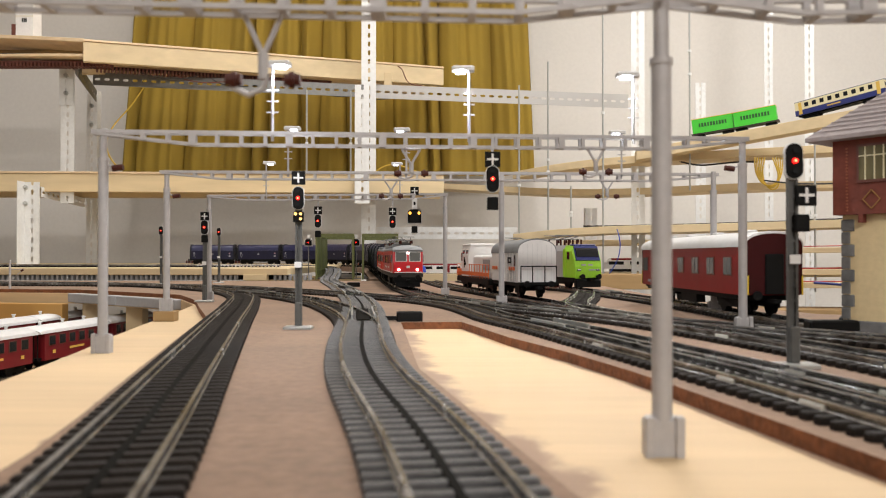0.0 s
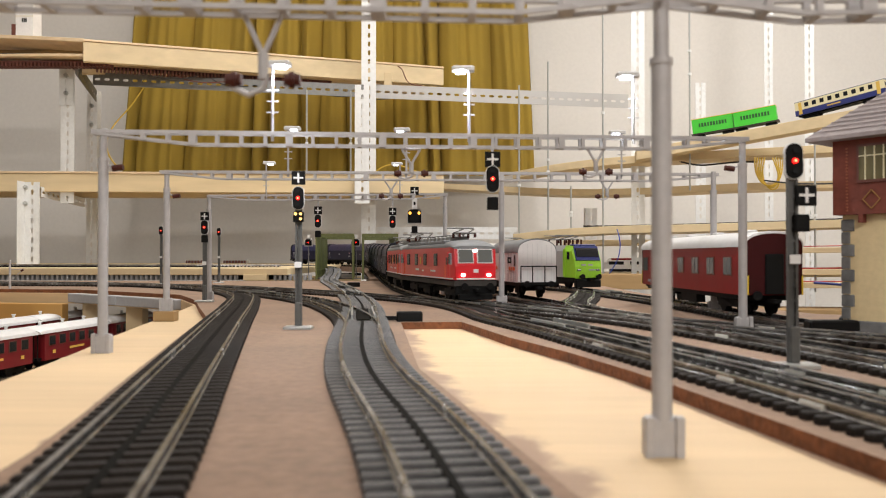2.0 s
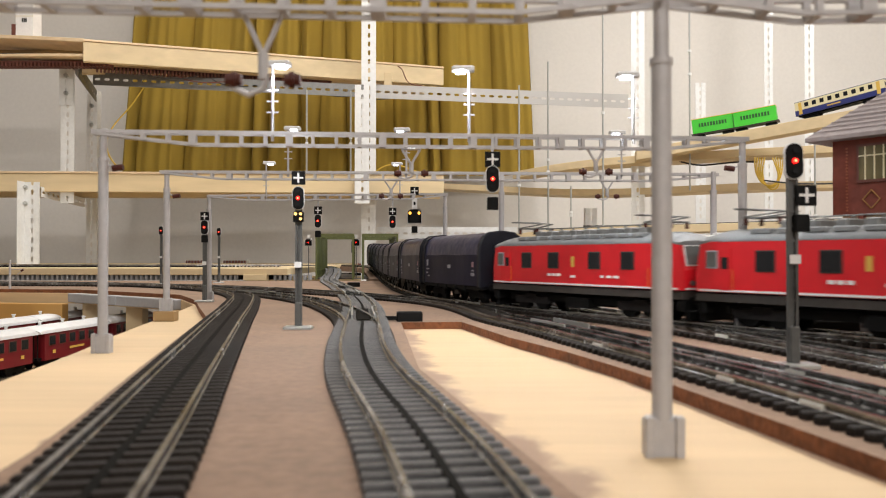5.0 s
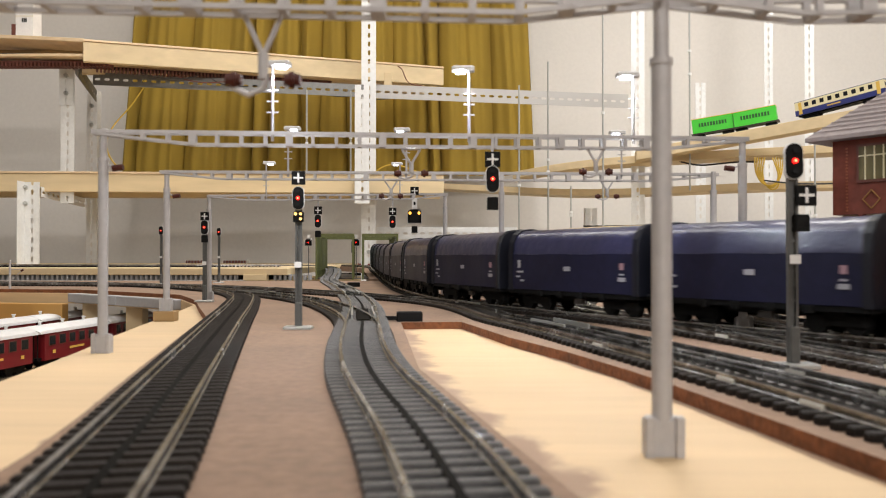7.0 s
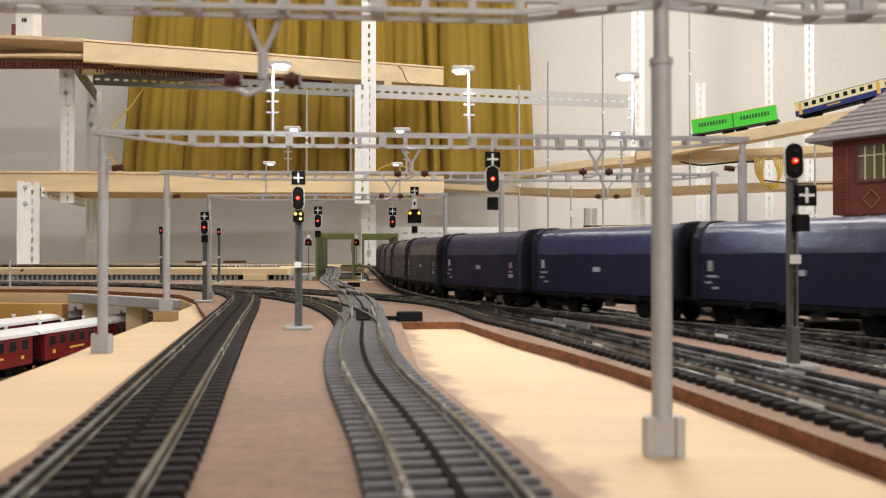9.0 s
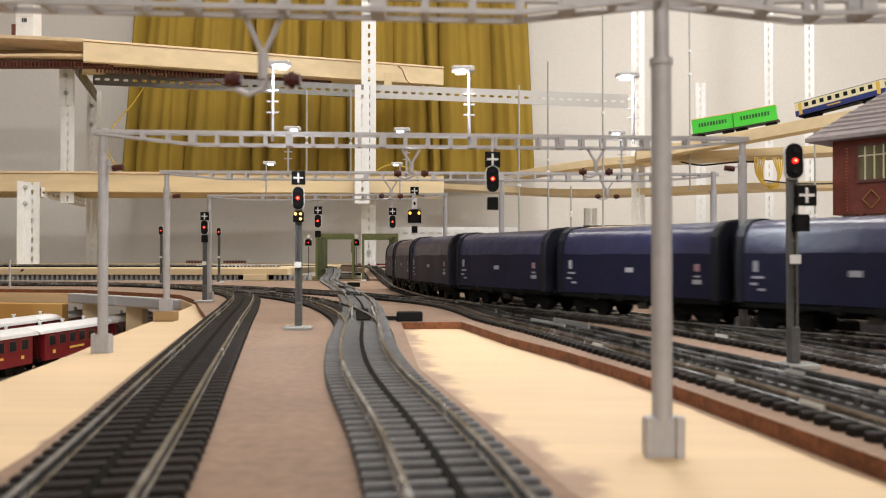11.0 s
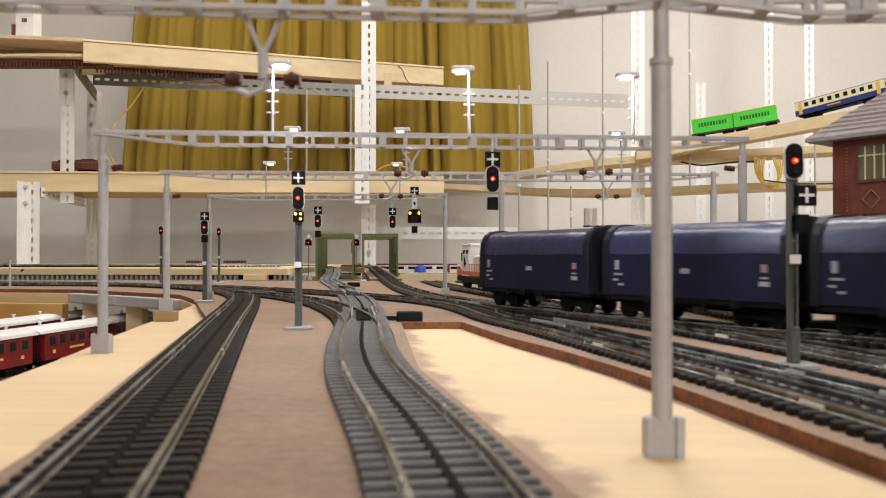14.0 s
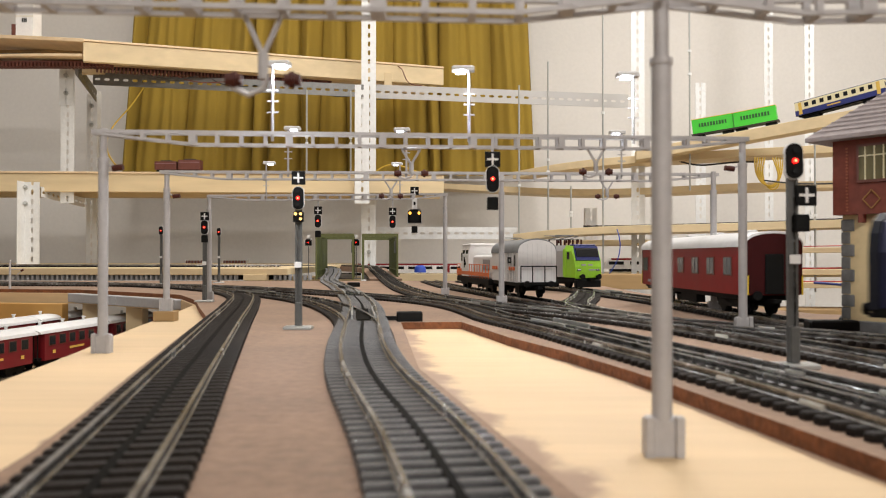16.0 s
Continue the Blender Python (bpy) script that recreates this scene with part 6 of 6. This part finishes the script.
solid("wood_pad", Shape().box(-0.179, 0.522, -0.0008, 0.0135, 0.010, 0.0064), "pine_dark", "small brown wooden pad under a mast", "block", bevel=0.0005)


def point_motor(x, y, turn):
    t = thing("point_motor", "black plastic point motor beside the track", "point motor", "point motors", m=pose(x, y, 0, 0, 0, turn))
    part("case", Shape().box(0, 0, 0.0028, 0.0150, 0.0085, 0.0056, ch=0.0006), "black", t)
    part("lever", Shape().box(-0.0105, 0, 0.0018, 0.0070, 0.0030, 0.0024), "black", t)


point_motor(-0.0195, 0.470, 4)
point_motor(-0.113, 1.02, 20)
point_motor(0.213, 0.425, 62)
solid("buffer_stop", Shape().box(0.1865, 0.388, 0.0045, 0.024, 0.008, 0.005, ch=0.0008), "black", "black end bumper closing the siding", "buffer stop")


# small open wagons on the far board
def open_wagon(x):
    t = thing("open_wagon", "dark low open wagon with pale ends on the far board", "wagon", "open wagons", m=pose(x, 2.385, 0.0115))
    part("tub", Shape().box(0, 0, 0.0105, 0.066, 0.030, 0.012, ch=0.0006), "brown_wagon", t)
    for d in (-1, 1):
        part("end_board", Shape().box(d * 0.0345, 0, 0.0110, 0.003, 0.030, 0.016, ch=0.0006), "white", t)
        wheels(t, [d * 0.02], 0.0045, 0.012)
    for k in range(7):
        part("stake", Shape().box(-0.027 + k * 0.009, -0.0155, 0.0110, 0.0016, 0.001, 0.012), "mark", t)


open_wagon(-0.722)
open_wagon(-0.612)


# ---- upper board with a house ----
strip("upper_board", [(-3.2, 2.05, 0.596), (-1.3, 2.02, 0.597), (-1.10, 2.00, 0.598), (-1.015, 1.98, 0.590), (-0.965, 1.97, 0.573), (-0.92, 1.97, 0.568), (-0.885, 1.972, 0.568)], 0.009, 0.2, "plywood board with a curved and dipping front edge", "plywood")
strip("upper_ledge", [(-3.2, 2.05, 0.541), (-1.3, 2.02, 0.542), (-1.05, 1.98, 0.5415), (-0.885, 1.972, 0.5365)], 0.007, 0.05, "thin plywood ledge under the upper board", "plywood")
solid("back_batten", Shape().box(-2.02, 2.10, 0.560, 2.24, 0.018, 0.034), "pine_dark", "brown timber batten between two thin boards", "board", bevel=0.001)
vent = thing("slotted_strip", "grey slotted plastic strip on the timber batten", "strip", m=pose(-1.24, 2.086, 0.556))
for k in range(24):
    ob = part("slat", Shape().box(k * 0.0085, 0, 0, 0.0048, 0.006, 0.020), "stone", vent)
house = thing("model_house", "small white model tower house on the upper board", "house", m=pose(-1.060, 2.06, 0.596))
part("house_wall", Shape().box(0, 0, 0.055, 0.044, 0.044, 0.110, ch=0.0006), "white", house)
part("annex", Shape().box(-0.027, -0.004, 0.016, 0.012, 0.034, 0.032), "brown_wagon", house)
part("house_roof", Shape().loft([[(-0.026, y, 0.110), (0, y, 0.135), (0.026, y, 0.110)] for y in (-0.026, 0.026)]), "slate", house)
part("string_course", Shape().box(0, -0.0222, 0.052, 0.0445, 0.0010, 0.0014), "cream", house)
for dx in (-0.0045, 0.0, 0.0045):
    part("house_window", Shape().box(dx, -0.0222, 0.042, 0.0030, 0.0008, 0.011), "glass", house)

track([(-3.3, 2.17, 0.2625), (-1.25, 2.17, 0.2625), (0.0, 2.17, 0.2635)], "track along the middle shelf")


def goods_pair():
    """Two low brown wagons that roll along the middle shelf."""
    t = thing("brown_goods_wagon", "brown low-sided goods wagon pair with a load rolling along the shelf", "wagon", "brown goods wagons")
    for x, h in ((-0.030, 0.022), (0.033, 0.026)):
        part("body", Shape().box(x, 0, 0.009 + h / 2, 0.058, 0.030, h, ch=0.0008), "brown_wagon", t)
        part("rail_bar", Shape().box(x, -0.0156, 0.009 + h * 0.75, 0.056, 0.0008, 0.0014), "mark_red", t)
        for k in range(5):
            part("rib", Shape().box(x - 0.024 + k * 0.012, -0.0155, 0.009 + h / 2, 0.0014, 0.0012, h), "brown_wagon", t)
        part("load", Shape().box(x, 0, 0.010 + h, 0.030, 0.020, 0.005, ch=0.001), "skirt", t)
        wheels(t, [x - 0.018, x + 0.018], 0.0048, 0.05)
    return t


GOODS = goods_pair()


# dark track hung under the upper board
under = thing("under_track", "dark track seen edge-on under the upper board", "track", m=pose(0, 0, 0))
part("stringer", Shape().box(-2.0, 2.02, 0.5250, 2.3, 0.03, 0.004), "brown_wagon", under)
tooth = Shape().box(0, 0, 0, 0.0045, 0.034, 0.010).mesh("tie")
for k in range(46):
    ob = part("tie", tooth, "brown_wagon", under)
    ob.location = (-1.24 + k * 0.0090, 2.02, 0.518)
shelf_track = thing("under_track", "dark track hanging under the front of the upper shelf", "track", m=pose(-0.86, 2.005, 0.516, 0, -1.7, 24.9))
part("stringer", Shape().box(0.30, 0.02, 0.000, 0.62, 0.004, 0.004).box(0.30, 0.036, 0.000, 0.62, 0.004, 0.004), "black", shelf_track)
for k in range(68):
    ob = part("tie", tooth, "black", shelf_track)
    ob.location = (k * 0.0090, 0.028, -0.004)

# loose wiring under the upper shelf
for k in range(7):
    x = -0.78 + k * 0.085
    y = 2.06 + k * 0.035
    z = 0.508 - 0.002 * k
    cable([(x, y, z + 0.004), (x + 0.03, y + 0.01, z - 0.012 - 0.003 * (k % 3)), (x + 0.07, y + 0.02, z - 0.004), (x + 0.11, y + 0.03, z - 0.014), (x + 0.14, y + 0.045, z + 0.004)], ("cable_dark", "brown_wagon", "cable_dark")[k % 3], "loose thin wire hanging under the upper shelf", 0.0014)
cable([(-0.13, 2.32, 0.590), (-0.11, 2.31, 0.580), (-0.10, 2.30, 0.560), (-0.12, 2.30, 0.535), (-0.06, 2.32, 0.532)], "brown_wagon", "brown wires at the end of the upper shelf", 0.0014)
cable([(0.56, 2.0, 0.287), (0.62, 1.99, 0.262), (0.70, 1.97, 0.270), (0.76, 1.95, 0.268)], "cable_dark", "black cable under the curved shelf board", 0.0022)

pole = thing("lower_pole", "slim grey catenary pole on the lower level", "mast", m=pose(-0.512, 0.955, -0.071))
part("post", Shape().rod((0, 0, 0), (0, 0, 0.104), 0.0016, 0.0013, n=8), "mast", pole)
part("arm", Shape().rod((0, 0, 0.080), (0.016, 0, 0.094), 0.0005, n=5).rod((0, 0, 0.094), (0.016, 0, 0.094), 0.0005, n=5), "mast", pole)
part("insulator", Shape().rod((0.013, 0, 0.092), (0.016, 0, 0.094), 0.0012, n=8), "insulator", pole)

track([(0.36, 2.06, 0.1185), (0.50, 2.00, 0.1180), (0.70, 1.88, 0.1198), (0.88, 1.82, 0.1260), (1.15, 1.76, 0.1315)], "dark track lying on a long shelf board")
track([(0.66, 1.865, 0.0145), (0.80, 1.82, 0.0145), (0.92, 1.785, 0.0165), (1.15, 1.71, 0.0175)], "dark track lying on a narrow shelf board")


motions()
